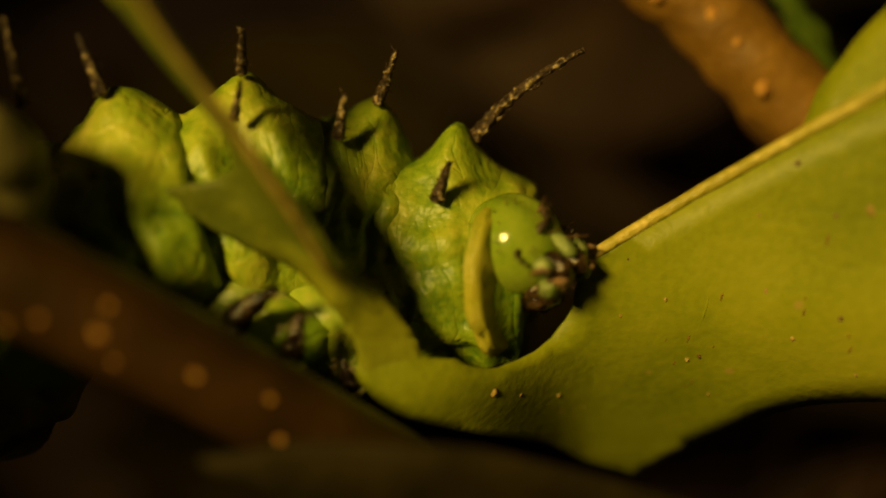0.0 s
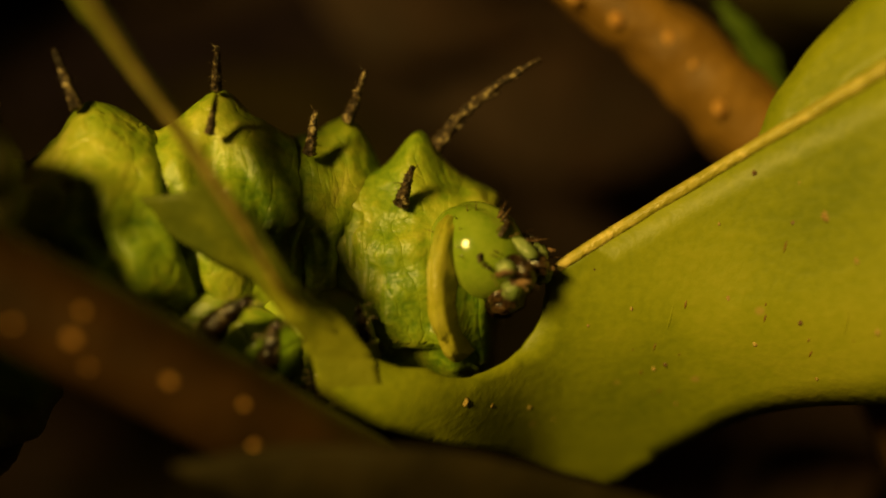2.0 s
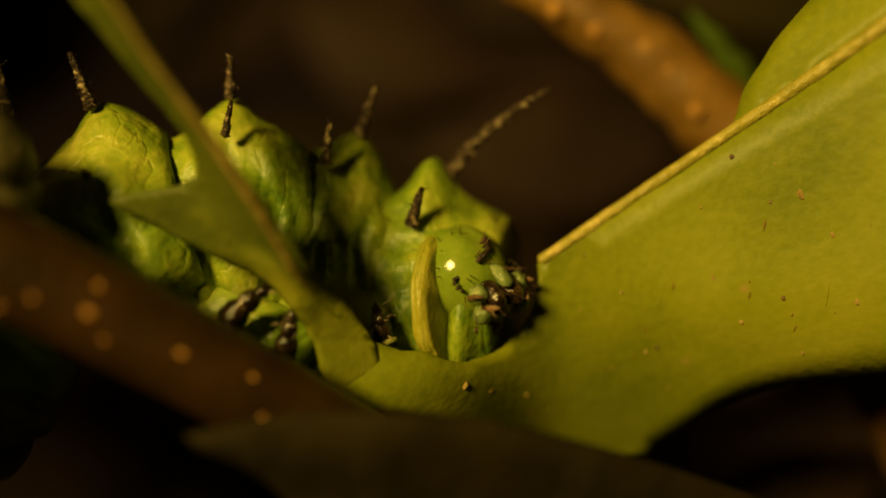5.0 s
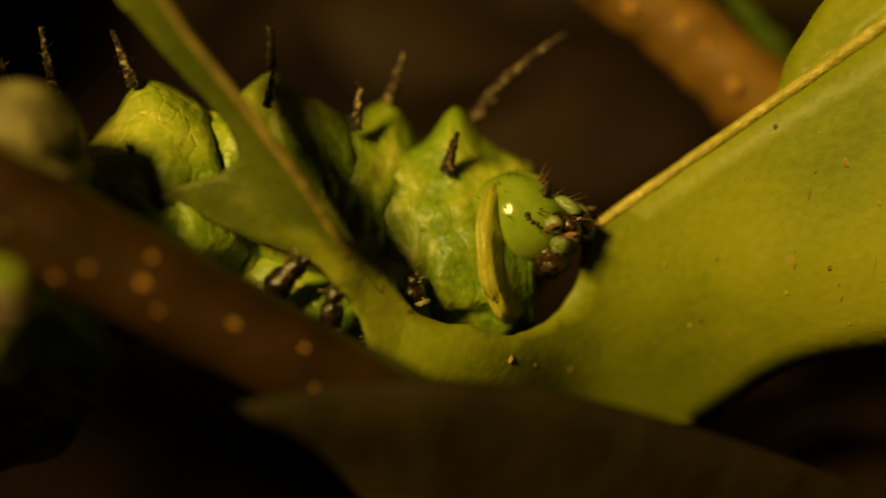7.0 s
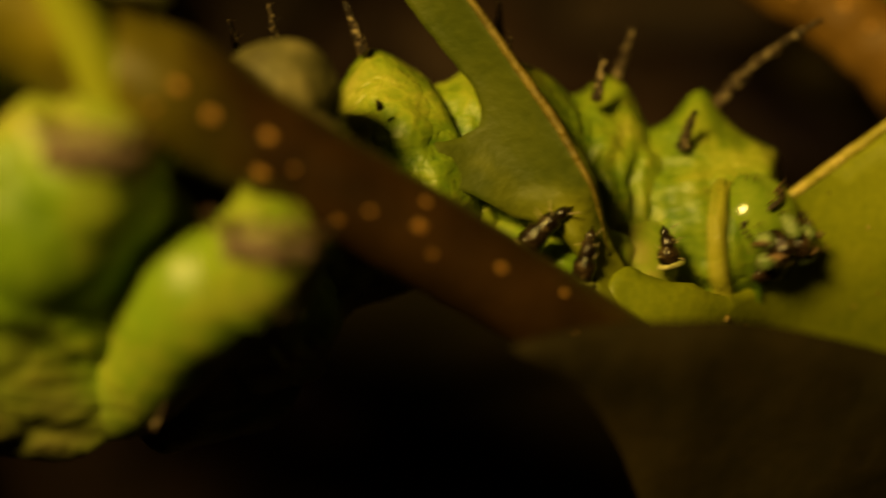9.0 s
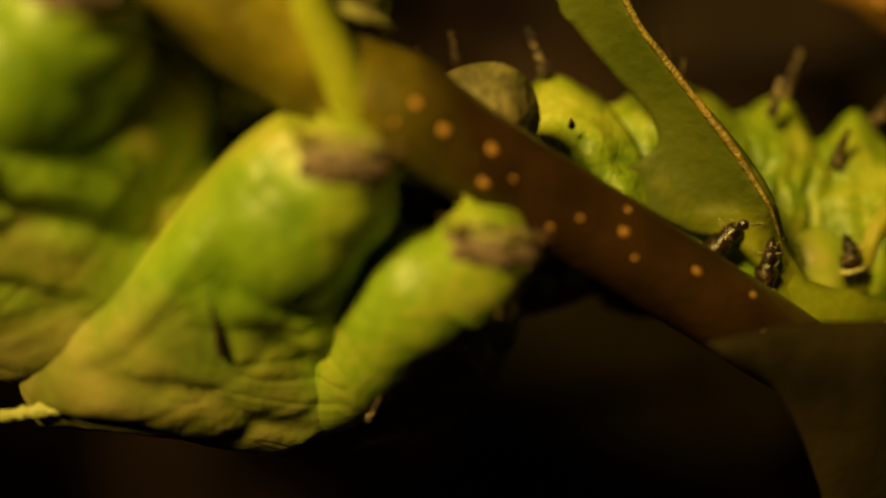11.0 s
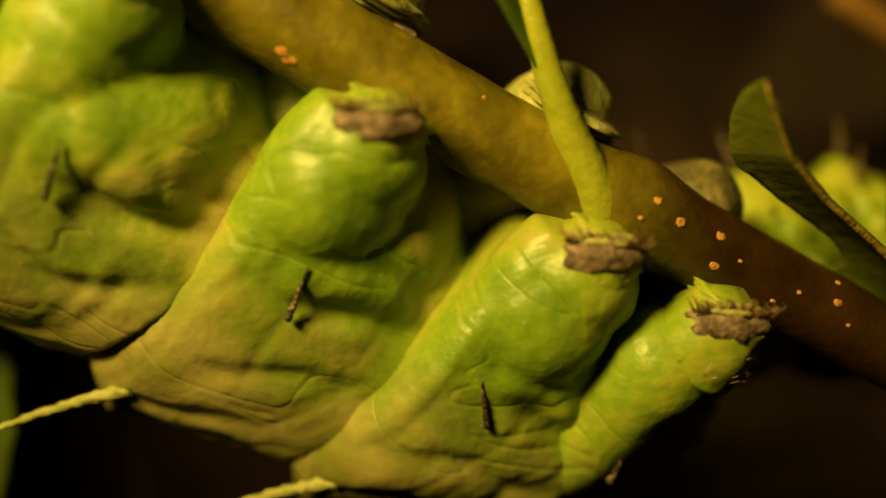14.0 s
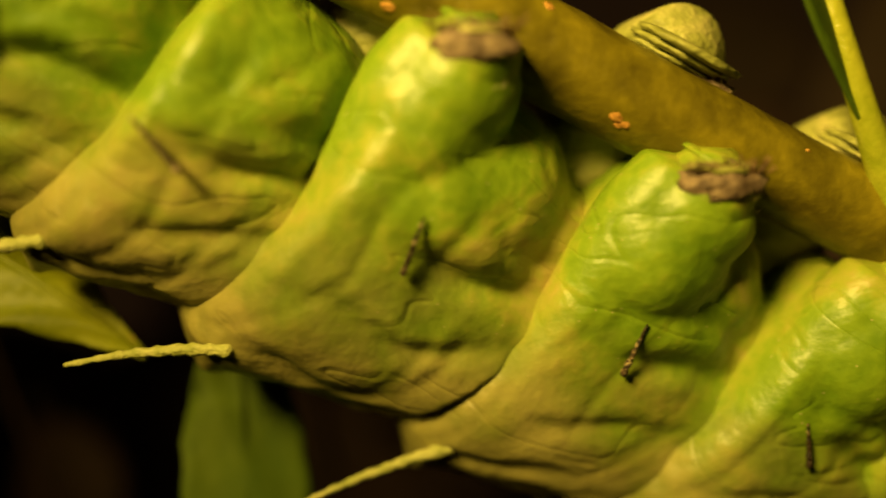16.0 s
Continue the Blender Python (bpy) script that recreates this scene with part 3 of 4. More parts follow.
# ---- the leaf in the foreground ----
def near_leaf():
    rise = 0.035
    ob = thing("leaf", W(0.6, 6.4, -2.0), "olive leaf hanging below the branch, its shade put into the colour", "leaf")
    out = spline([(-1.2, -1.1), (-0.6, -0.98), (-0.05, -0.97), (0.5, -0.99), (1.2, -1.14), (2.0, -1.38), (3.0, -1.75), (4.4, -2.4), (4.6, -4.2), (2.0, -4.6), (0.2, -3.4), (-0.25, -2.25), (-0.45, -1.78), (-0.75, -1.38), (-1.2, -1.14)], 5)
    sheet([(q[0], q[1] + rise) for q in out[:-1]], lambda x, z: 6.33 + 0.13 * x - 0.55 * (z - rise + 1.05) + 0.1 * math.exp(-((z - rise + 1.0) / 0.1) ** 2), LEAF_SHADED, "blade", ob, 0.04, rough=0.08)
    part("rib", tube([(-1.1 + 5.0 * u, 6.37 + 0.13 * (-1.1 + 5.0 * u) + 0.55 * (0.12 + 1.7 * u) - 0.0, -1.12 + rise - 1.7 * u, 0.03 + 0.03 * u) for u in np.linspace(0.02, 0.98, 24)], 8, 0.1), LEAF_SHADED, ob)
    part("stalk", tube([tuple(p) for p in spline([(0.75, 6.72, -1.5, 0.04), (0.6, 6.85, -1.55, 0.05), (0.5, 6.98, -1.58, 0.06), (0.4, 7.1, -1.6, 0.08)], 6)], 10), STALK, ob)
    return ob


near_leaf()

# ---- the caterpillar ----
C2 = Vector((-5.24, 6.86, -0.03))
DL = Vector((-0.595, 0.398, -0.687)).normalized()
NL = E1.cross(DL).normalized()
cater = thing("caterpillar", W(*C2), "fat green caterpillar with black spines, eating a leaf", "caterpillar")


def body_at(s, d, n):
    return C2 + E1 * s + DL * d + NL * n


def abdomen(s0, s1, k, high=1.5, wide=1.25, legs=True, bend=(0, 0), lean=0.13, curl=2.7, far=0.0):
    seed = k * 1.7
    mid = s0 + 0.14 * (s1 - s0) + 0.05
    on, up = {0: (-0.34, 0.20), 1: (0.06, 0.17), 2: (0.18, 0.17), 3: (0.0, 0.20)}.get(k, (0, 0))

    def lobe_at(a, d, n):
        f = min(1, max(0, 0.3 - d))
        return body_at(mid + a + on * f, d - up * f, n)

    lead = -0.05 if k == 0 else 0.18
    frame_turn = Matrix((E1, NL, DL)).transposed()
    c0, c1 = body_at(s0, 0, 0 if k else 0.35), body_at(s1 + 0.2, *bend)
    bumps = [(0.14, -40, 0.10, 15, 0.02), (0.26, -20, 0.07, 8, 0.07), (0.26, 22, 0.07, 8, 0.07), (0.12, -128, 0.12, 30, 0.04), (0.42, -100, 0.22, 16, 0.04), (0.5, -62, 0.25, 14, 0.03)]
    folds = [(0.62, -93, 0.22, 5, 0.13), (0.60, -66, 0.34, 3, 0.07), (0.72, -112, 0.18, 4, 0.06), (0.46, -46, 0.30, 3, 0.06), (0.9, -70, 0.12, 4, 0.03),
             (0.80, -62, 0.03, 13, 0.03), (0.80, -34, 0.2, 3.5, 0.05), (0.30, -118, 0.03, 12, 0.03), (0.62, 100, 0.3, 8, 0.05)]
    bm = segment(c0, c1, DL, high, wide, seed, lean, curl, 0.2, bumps, folds, nt=54, na=120, fine=0.014, tail=0.34 if k == 2 else 0.13)
    if legs:
        # the proleg: a broad lobe that flows out of the crest, narrowing to its foot
        if k:
            crest = [(-0.12, 1.10, -0.78, 0.09), (0.06, 0.80, -0.92, 0.16), (0.20, 0.35, -0.94, 0.27), (0.30, -0.10, -0.90, 0.36), (0.32, -0.55, -0.86, 0.40), (0.34, -1.00, -0.86, 0.40), (0.38, -1.38, -0.84, 0.33)]
            ball(lobe_at(0.58, -0.72, -0.84), (0.62, 0.56, 0.68), 3, 0.04, 2.0, bm=bm, turn=frame_turn)
            ball(lobe_at(0.66, -1.12, -0.88), (0.54, 0.50, 0.48), 3, 0.04, 2.0, bm=bm, turn=frame_turn)
        else:
            crest = [(-0.30, 1.05, -0.40, 0.06), (-0.14, 0.75, -0.54, 0.14), (0.08, 0.28, -0.66, 0.32), (0.26, -0.15, -0.72, 0.42), (0.42, -0.60, -0.78, 0.50), (0.54, -0.92, -0.83, 0.50), (0.62, -1.18, -0.88, 0.36)]
        tube([tuple(p) for p in spline([(*lobe_at(a, d, n), r) for a, d, n, r in crest], 6)], 24, 0.03, 0.6, bm=bm)
    skin = [v.co.copy() for v in bm.verts]

    def on_skin(p):
        """The spot of the skin that lies nearest to a place of the plan."""
        q = min(skin, key=lambda v: (v - W(*p)).length_squared) / U
        return Vector((q.x, q.y, q.z - Z0 / U))

    seg = part("abdomen_segment", bm, SKIN_DULL, cater)
    rm = seg.modifiers.new("blend", "REMESH")
    rm.mode, rm.voxel_size, rm.use_smooth_shade = "VOXEL", 0.035 * U, True
    sm = seg.modifiers.new("soften", "SMOOTH")
    sm.factor, sm.iterations = 0.5, 6
    # side spine on the near flank, set on the slope behind the crest
    def surf(t, ang, out=1.0):
        a = radians(ang)
        d, n = high * (1 + 0.2 * max(0, math.cos(a))) * math.cos(a) * out, wide * math.sin(a) * out
        q0 = min(1, max(0, (d / high + 1) / 2))
        return C2 + E1 * (s0 + t * (s1 - s0) + lean * high * (1.3 - 2.5 * q0 ** curl)) + DL * d + NL * n
    b = body_at(s0 + 0.60 * (s1 - s0), 0.10, -(1.08 if k == 4 else 1.0) * wide)
    part("side_spine", spine_mesh(b, b + Vector((0.24, -0.24, 0.36) if k not in (2, 4) else (0.0, -0.24, 0.36) if k == 2 else (-0.27, -0.2, 0.40)), 0.029, beads=5), SPINE, seg)
    # pale spikes of the back
    for ang in (-28, 28) if k else ():
        b = on_skin(surf(0.34, ang * 1.55, 1.15)) - DL * 0.05
        t = b + Vector((-1.40, -0.05, -0.38 + 0.06 * k + (0.26 if k == 3 else 0))) if ang < 0 else b + Vector((-0.9, 0.6, -0.5))
        part("back_spike", spine_mesh(b, t, 0.062, (0.05, 0, 0.05), 9), SPIKE, seg)
    if legs:
        for sgn in (-1, 1):
            if sgn < 0:
                line = [(*lobe_at(0.66, -1.0, -0.86), 0.44), (*lobe_at(0.66, -1.25, -0.92), 0.42), (*lobe_at(0.66, -1.45, -0.95), 0.38), (*lobe_at(0.66, -1.60, -0.93), 0.32)]
                foot = lobe_at(0.62, -1.48, -1.2)
            else:
                line = [(*body_at(mid - 0.4, -0.4 + far, 0.5), 0.6), (*body_at(mid + lead - 0.20, -1.2 + far, 0.4), 0.58), (*body_at(mid + lead - 0.10, -1.95 + far, 0.2), 0.52), (*body_at(mid + lead - 0.05, -2.32 + far, -0.05), 0.46), (*body_at(mid + lead - 0.03, -2.42 + far, -0.25), 0.38)]
                foot = body_at(mid + lead + 0.2, -2.15 + far, -0.40)
            lm = tube([tuple(p) for p in spline(line, 7)], 28, 0.06, 0.55)
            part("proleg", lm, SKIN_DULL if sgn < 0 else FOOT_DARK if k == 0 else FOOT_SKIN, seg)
            for u in (0.3, 0.75) if sgn < 0 else (-0.6, -0.1, 0.4, 0.9):
                # skin rolls round the end of the leg
                q = Vector(line[-2][:3]).lerp(Vector(line[-1][:3]), u * 1.3)
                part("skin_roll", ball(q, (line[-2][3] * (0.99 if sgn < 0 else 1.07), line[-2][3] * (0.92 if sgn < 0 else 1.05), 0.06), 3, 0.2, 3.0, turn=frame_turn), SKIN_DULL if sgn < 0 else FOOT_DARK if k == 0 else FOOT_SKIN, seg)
            SX = (E1 - DL * 0.5).normalized()
            SZ = (DL + E1 * 0.5).normalized()
            sole_turn = Matrix((SX, NL, SZ)).transposed()
            part("foot", ball(foot, (0.32, 0.16, 0.17), 3, 0.35, 2.5, turn=sole_turn), SOLE, seg, "grey-brown gripping foot")
            if sgn < 0:
                part("foot_fold", ball(foot - SZ * 0.13 + NL * 0.02, (0.27, 0.15, 0.05), 3, 0.3, 2.5, turn=sole_turn), FOOT_SKIN, seg)
            if sgn > 0:
                continue
            hm = bmesh.new()
            rr = random.Random(k * 10 + sgn)
            for i in range(40):
                u = -1 + 2 * i / 39
                p = foot + SX * (0.31 * u) - SZ * 0.10 - NL * (0.08 if sgn < 0 else -0.08)
                q = p + SX * (0.06 * u + rr.uniform(-0.03, 0.03)) - SZ * rr.uniform(0.06, 0.15) - NL * rr.uniform(0.02, 0.06)
                w = q + NL * 0.06 - SX * 0.02
                tube([(*p, 0.008), (*q, 0.006), (*w, 0.003)], 4, bm=hm)
            tagged(part("hook_fringe", hm, BROWN, seg, "row of tiny brown hooks"), kind="stuff")
            if sgn < 0:
                hm = bmesh.new()
                for i in range(16):
                    u = rr.uniform(0, 1)
                    c = Vector(line[0][:3]).lerp(Vector(line[3][:3]), u)
                    v = (E1 * rr.uniform(-0.5, 1) - NL * rr.uniform(0.4, 1)).normalized()
                    p = c + v * (0.47 - 0.12 * u)
                    tube([(*p, 0.0035), (*(p + v * 0.05 - DL * rr.uniform(0.06, 0.15)), 0.002)], 3, bm=hm)
                tagged(part("bristles", hm, HAIR, seg), kind="stuff")
    return seg


abdomen(-8.0, -5.95, 5, 1.3, 1.35, legs=False, lean=0.25)
abdomen(-6.1, -4.5, 4, 1.36, 1.45, legs=False, lean=0.25)
abdomen(-4.6, -2.45, 3, 1.5, 1.42, lean=0.22)
abdomen(-2.42, -0.5, 1, 1.55, lean=0.20)
abdomen(-0.5, 1.35, 2, 1.47, lean=0.19)
abdomen(1.35, 2.2, 0, 1.0, 1.05, bend=(-0.4, 0.8), far=0.12)

# the body twists up behind the branch
FRONT = [(-3.55, 7.95, -0.1), (-2.72, 8.05, 0.16), (-1.68, 8.1, 0.48), (-0.80, 8.3, 0.55), (-0.15, 8.5, 0.42), (0.72, 8.3, 0.05), (0.9, 8.2, 0.0)]


def front(i, high, wide, dorsal, tip, base, near, mat, bumps=(), name="thorax_segment", profile="round", at=None, drop=0.0, start=None, arch=(0, 0, 0)):
    c0, c1 = (Vector(FRONT[j]) - Vector(dorsal).normalized() * drop for j in (i, i + 1))
    c0 = Vector(start) if start else c0
    ext = (c1 - c0) * 0.2
    seg = part(name, segment(c0 - ext, c1 + ext, dorsal, high, wide, i * 2.3 + 11, 0.0, 1.0, 0.0, bumps,
                             [(0.5, 70, 0.35, 5, 0.10), (0.35, 95, 0.05, 28, 0.12), (0.65, 118, 0.3, 5, 0.10), (0.70, 80, 0.05, 24, 0.11), (0.5, 48, 0.3, 4, 0.07), (0.22, 62, 0.05, 18, 0.08), (0.55, 132, 0.05, 20, 0.09)], profile, 0.05), mat, cater, at=at)
    for b, t, r, bend in ((*tip, arch), (*near, (0, 0, 0))):
        if b is not None:
            part("spine", spine_mesh(b, t, r, bend, 11), SPINE, seg)
            tagged(part("bristles", bristle_mesh(b, t, r, i * 3 + 1, 12), SPINE, seg), kind="stuff")
    return seg


part("abdomen_segment", segment((-3.95, 7.6, -0.75), (-3.2, 7.9, 0.0), (-0.5, 0.6, 0.3), 1.15, 1.15, 9.1, 0, 1.0, 0, (), (), "round", 0.05), SKIN_DULL, cater)
seg_a2 = front(0, 0.95, 0.95, (-0.4, -0.2, 0.9), ((-2.95, 7.4, 1.25), (-3.05, 7.3, 1.9), 0.05), None, ((-3.2, 7.3, 1.1), (-3.35, 7.15, 1.7), 0.05), SKIN_DULL, name="abdomen_segment")
seg_a1 = front(1, 0.92, 0.95, (0, -0.3, 0.95), ((-2.17, 7.55, 1.36), (-2.32, 7.45, 1.80), 0.055), None, ((-2.0, 7.05, 0.72), (-2.02, 6.95, 0.76), 0.03), SKIN, [(0.76, 0, 0.20, 24, 0.38), (0.30, 5, 0.2, 30, -0.05), (0.62, 62, 0.18, 24, 0.12), (0.3, 95, 0.12, 20, 0.08), (0.8, 90, 0.12, 22, 0.08), (0.32, 38, 0.10, 15, 0.10), (0.78, 48, 0.09, 13, 0.09), (0.55, 30, 0.08, 9, -0.06)], "abdomen_segment", "barrel", drop=0.12, start=(-2.82, 7.98, 0.02))
seg_t3 = front(2, 1.08, 0.80, (0, -0.25, 0.97), ((-1.22, 7.75, 1.50), (-1.20, 7.68, 1.84), 0.052), None, ((-1.2, 7.5, 1.12), (-1.13, 7.42, 1.42), 0.042), SKIN, [(0.5, 0, 0.24, 24, 0.24), (0.5, 80, 0.2, 30, 0.06), (0.22, 48, 0.10, 16, 0.10), (0.72, 40, 0.09, 12, 0.06), (0.45, 42, 0.05, 20, -0.07)], profile="barrel", drop=0.30)
seg_t2 = front(3, 0.95, 0.95, (0.2, -0.2, 0.97), ((-0.13, 8.0, 1.32), (0.03, 7.9, 1.75), 0.055), None, ((-0.39, 7.62, 1.0), (-0.33, 7.5, 1.34), 0.055), SKIN, [(0.62, 5, 0.28, 20, 0.26), (0.3, 50, 0.12, 18, 0.08)], profile="barrel", drop=0.24)
seg_t1 = front(4, 0.95, 0.92, (0.10, -0.2, 0.95), ((0.55, 8.1, 1.05), (1.57, 7.95, 1.63), 0.066), None, ((0.22, 7.55, 0.57), (0.38, 7.40, 0.85), 0.062), SKIN, [(0.49, 5, 0.15, 18, 0.34), (0.16, 25, 0.14, 34, 0.14), (0.48, 12, 0.28, 34, 0.10), (0.42, 80, 0.2, 40, 0.08), (0.85, 85, 0.12, 40, 0.05), (0.2, 110, 0.15, 30, 0.06), (0.3, 150, 0.3, 30, 0.12), (0.82, 100, 0.06, 40, 0.09)], profile="barrel", at=W(0.3, 8.4, 0.2), drop=0.26, start=(-0.30, 8.45, 0.02), arch=(-0.06, 0, 0.05))
seg_p = part("collar", segment((0.51, 8.03, -0.17), (0.645, 7.96, -0.165), (-0.02, -0.1, 0.95), 0.61, 0.50, 31.0, 0, 1.0, 0, [(0.5, 150, 0.3, 18, 0.08), (0.4, 118, 0.3, 10, 0.05)], [(0.5, 133, 0.5, 4, 0.10), (0.3, 70, 0.06, 40, 0.03)], "band", 0.03, 20, 64), COLLAR, cater, "yellow fold behind the head", at=W(0.80, 8.0, 0.0))

# head: mouth towards -z, brow towards -y, about its own middle
HEAD_AT = Vector((0.80, 8.0, 0.0))
H = W(*HEAD_AT)


HS = 1.0


def hd(x, y, z):
    return (HEAD_AT.x + HS * x, HEAD_AT.y + HS * y, HEAD_AT.z + HS * z)


bm = bmesh.new()
bmesh.ops.create_icosphere(bm, subdivisions=4, radius=1.0)
for v in bm.verts:
    x, y, z = v.co
    cleft = 1 - 0.05 * gauss(x, 0.12) * (1 if z > -0.2 else 0.4)
    v.co = H + Vector((x * 0.40, y * 0.40, z * 0.47 + 0.04)) * U * HS * cleft * (1 - 0.12 * max(0, -z))
head = part("head", bm, HEAD, cater, "glossy green head with dark mouthparts", at=H)
for sx in (-1, 1):
    part("mandible", ball(hd(0.10 * sx, -0.27, -0.36), (0.088, 0.09, 0.15), 3, 0.15, 2.0), MOUTH, head)
    part("cheek", ball(hd(0.22 * sx, -0.27, -0.31), (0.085, 0.07, 0.085), 3, 0.4, 2.5), PALE, head)
    part("palp", tube([(*hd(0.22 * sx, -0.2, -0.42), 0.035), (*hd(0.20 * sx, -0.27, -0.47), 0.028), (*hd(0.16 * sx, -0.31, -0.51), 0.014)], 8), BROWN, head)
    part("antenna", tube([(*hd(0.28 * sx, -0.22, -0.30), 0.035), (*hd(0.30 * sx, -0.30, -0.34), 0.026), (*hd(0.29 * sx, -0.36, -0.39), 0.010)], 8), BROWN, head)
    bm = bmesh.new()
    for k in range(5):
        a = radians(-60 + 40 * k)
        ball(hd(sx * (0.30 + 0.05 * math.cos(a)), -0.24, -0.16 + 0.07 * math.sin(a)), (0.022, 0.022, 0.022), 1, bm=bm)
    part("eye_cluster", bm, BLACK, head)
part("lip", ball(hd(0.01, -0.37, -0.26), (0.07, 0.05, 0.13), 3, 0.25, 2.0), PALE, head)
for sx in (-1, 1):
    part("jaw_lobe", ball(hd(0.21 * sx, -0.15, -0.44), (0.09, 0.09, 0.08), 3, 0.3, 2.2), PALE, head)
part("labium", ball(hd(0, 0.12, -0.36), (0.22, 0.18, 0.16), 3, 0.35, 2.2), MOUTH, head)
part("lower_lip", ball(hd(0, -0.08, -0.42), (0.18, 0.15, 0.08), 2, 0.3, 2.0), MOUTH, head)
part("face_mark", tube([(*hd(-0.13, -0.385, -0.08), 0.022), (*hd(-0.06, -0.41, -0.05), 0.03), (*hd(0.02, -0.41, -0.02), 0.026), (*hd(0.06, -0.40, 0.06), 0.034), (*hd(0.09, -0.385, 0.11), 0.03)], 8, 0.3, 3), BLACK, head)
bm = bmesh.new()
rr = random.Random(8)
for i in range(40):
    a, z = rr.uniform(-2.9, -0.2), rr.uniform(-0.45, 0.3)
    p = Vector(hd(0.38 * math.cos(a) * (1 - 0.4 * abs(z)), 0.38 * math.sin(a) * (1 - 0.4 * abs(z)), z))
    d = (p - HEAD_AT).normalized()
    tube([(*p, 0.007), (*(p + d * rr.uniform(0.08, 0.2) + Vector((0, 0, -0.03))), 0.002)], 3, bm=bm)
tagged(part("bristles", bm, BROWN, head), kind="stuff")

# true legs, folded under the chest: stout thigh, shin and a fine claw
def true_leg(a, c, r, seg):
    a, c = Vector(a), Vector(c)
    d = c - a
    bow = Vector((0, -0.35, 0.25)) * d.length * 0.25
    knots = [(0.0, 1.0, 0.0), (0.12, 1.12, 0.3), (0.30, 1.08, 0.8), (0.40, 0.80, 1.0), (0.46, 0.88, 1.0), (0.62, 0.74, 0.9), (0.70, 0.48, 0.8), (0.75, 0.55, 0.7), (0.86, 0.40, 0.4), (0.92, 0.18, 0.2), (1.0, 0.05, 0.0)]
    part("leg", tube([tuple(p) for p in spline([(*(a + d * u + bow * k), r * w) for u, w, k in knots], 4)], 14, 0.2, 2.0), LEGS, seg, "glossy dark brown jointed leg")
    e = d.normalized()
    turn = Matrix((e.orthogonal().normalized(), e.cross(e.orthogonal().normalized()), e)).transposed()
    part("leg_socket", ball(a + d * 0.02, (r * 1.35, r * 1.35, r * 0.5), 3, 0.25, 2.0, turn=turn), FOOT_SKIN, seg, "pale wrinkled socket of a leg")
    hm = bmesh.new()
    rr = random.Random(int(a.x * 100))
    for i in range(9):
        p = a + d * rr.uniform(0.1, 0.8) + bow * 0.7
        v = Vector((rr.uniform(-1, 1), -rr.uniform(0.2, 1), rr.uniform(-0.3, 1))).normalized()
        tube([(*(p + v * r * 0.7), 0.005), (*(p + v * r * 1.8), 0.002)], 3, bm=hm)
    tagged(part("bristles", hm, HAIR, seg), kind="stuff")


true_leg((-1.13, 7.22, -0.46), (-0.71, 7.12, -0.12), 0.10, seg_t3)
true_leg((-0.66, 7.25, -0.74), (-0.56, 7.15, -0.28), 0.085, seg_t3)
true_leg((0.12, 7.42, -0.52), (0.06, 7.36, -0.18), 0.085, seg_t2)
true_leg((-0.16, 7.35, -1.0), (-0.26, 7.28, -0.72), 0.07, seg_t2)
for c, r, seg in (((-1.15, 7.85, -0.5), (0.5, 0.4, 0.4), seg_t3), ((-0.55, 8.05, -0.55), (0.5, 0.55, 0.45), seg_t3), ((-0.85, 7.75, -0.62), (0.45, 0.42, 0.35), seg_t3), ((-0.25, 7.65, -0.92), (0.22, 0.2, 0.2), seg_t2), ((-0.1, 7.9, -0.5), (0.42, 0.42, 0.5), seg_t2), ((0.25, 8.25, -0.42), (0.40, 0.36, 0.40), seg_t1), ((0.60, 8.3, -0.38), (0.38, 0.36, 0.36), seg_t1)):
    part("belly_fold", ball(c, r, 3, 0.25, 1.6), SKIN_DULL, seg)


# ---- plants behind ----
def twig_behind():
    ob = thing("twig", W(2.5, 10.5, 2.6), "orange-brown twig with pale spots behind the leaf", "twig")
    line = spline([(0.0, 9.4, 4.3, 0.17), (1.05, 9.6, 3.52, 0.20), (1.55, 9.6, 3.2, 0.26), (2.52, 9.6, 2.62, 0.37), (3.34, 9.65, 1.92, 0.43), (4.3, 9.8, 0.8, 0.45), (6.2, 10.4, -2.2, 0.5), (10.5, 12.5, -9.0, 0.7), (13.0, 14.0, -40.0, 1.1), (14.0, 15.0, -100.5, 1.6)], 8)
    part("bark", tube([tuple(p) for p in line], 20, 0.2, 0.6), TWIG, ob)
    for x, y, z, r in ((1.74, 9.29, 2.86, 0.08), (2.14, 9.25, 2.62, 0.07), (2.66, 9.25, 2.45, 0.06), (3.16, 9.24, 1.78, 0.07), (2.9, 9.24, 2.2, 0.04), (3.4, 9.25, 1.95, 0.05)):
        part("lenticel", ball((x, y, z), (r, 0.03, r * 1.1), 2, 0.3, 2), LENTICEL, ob)
    return ob


twig_behind()


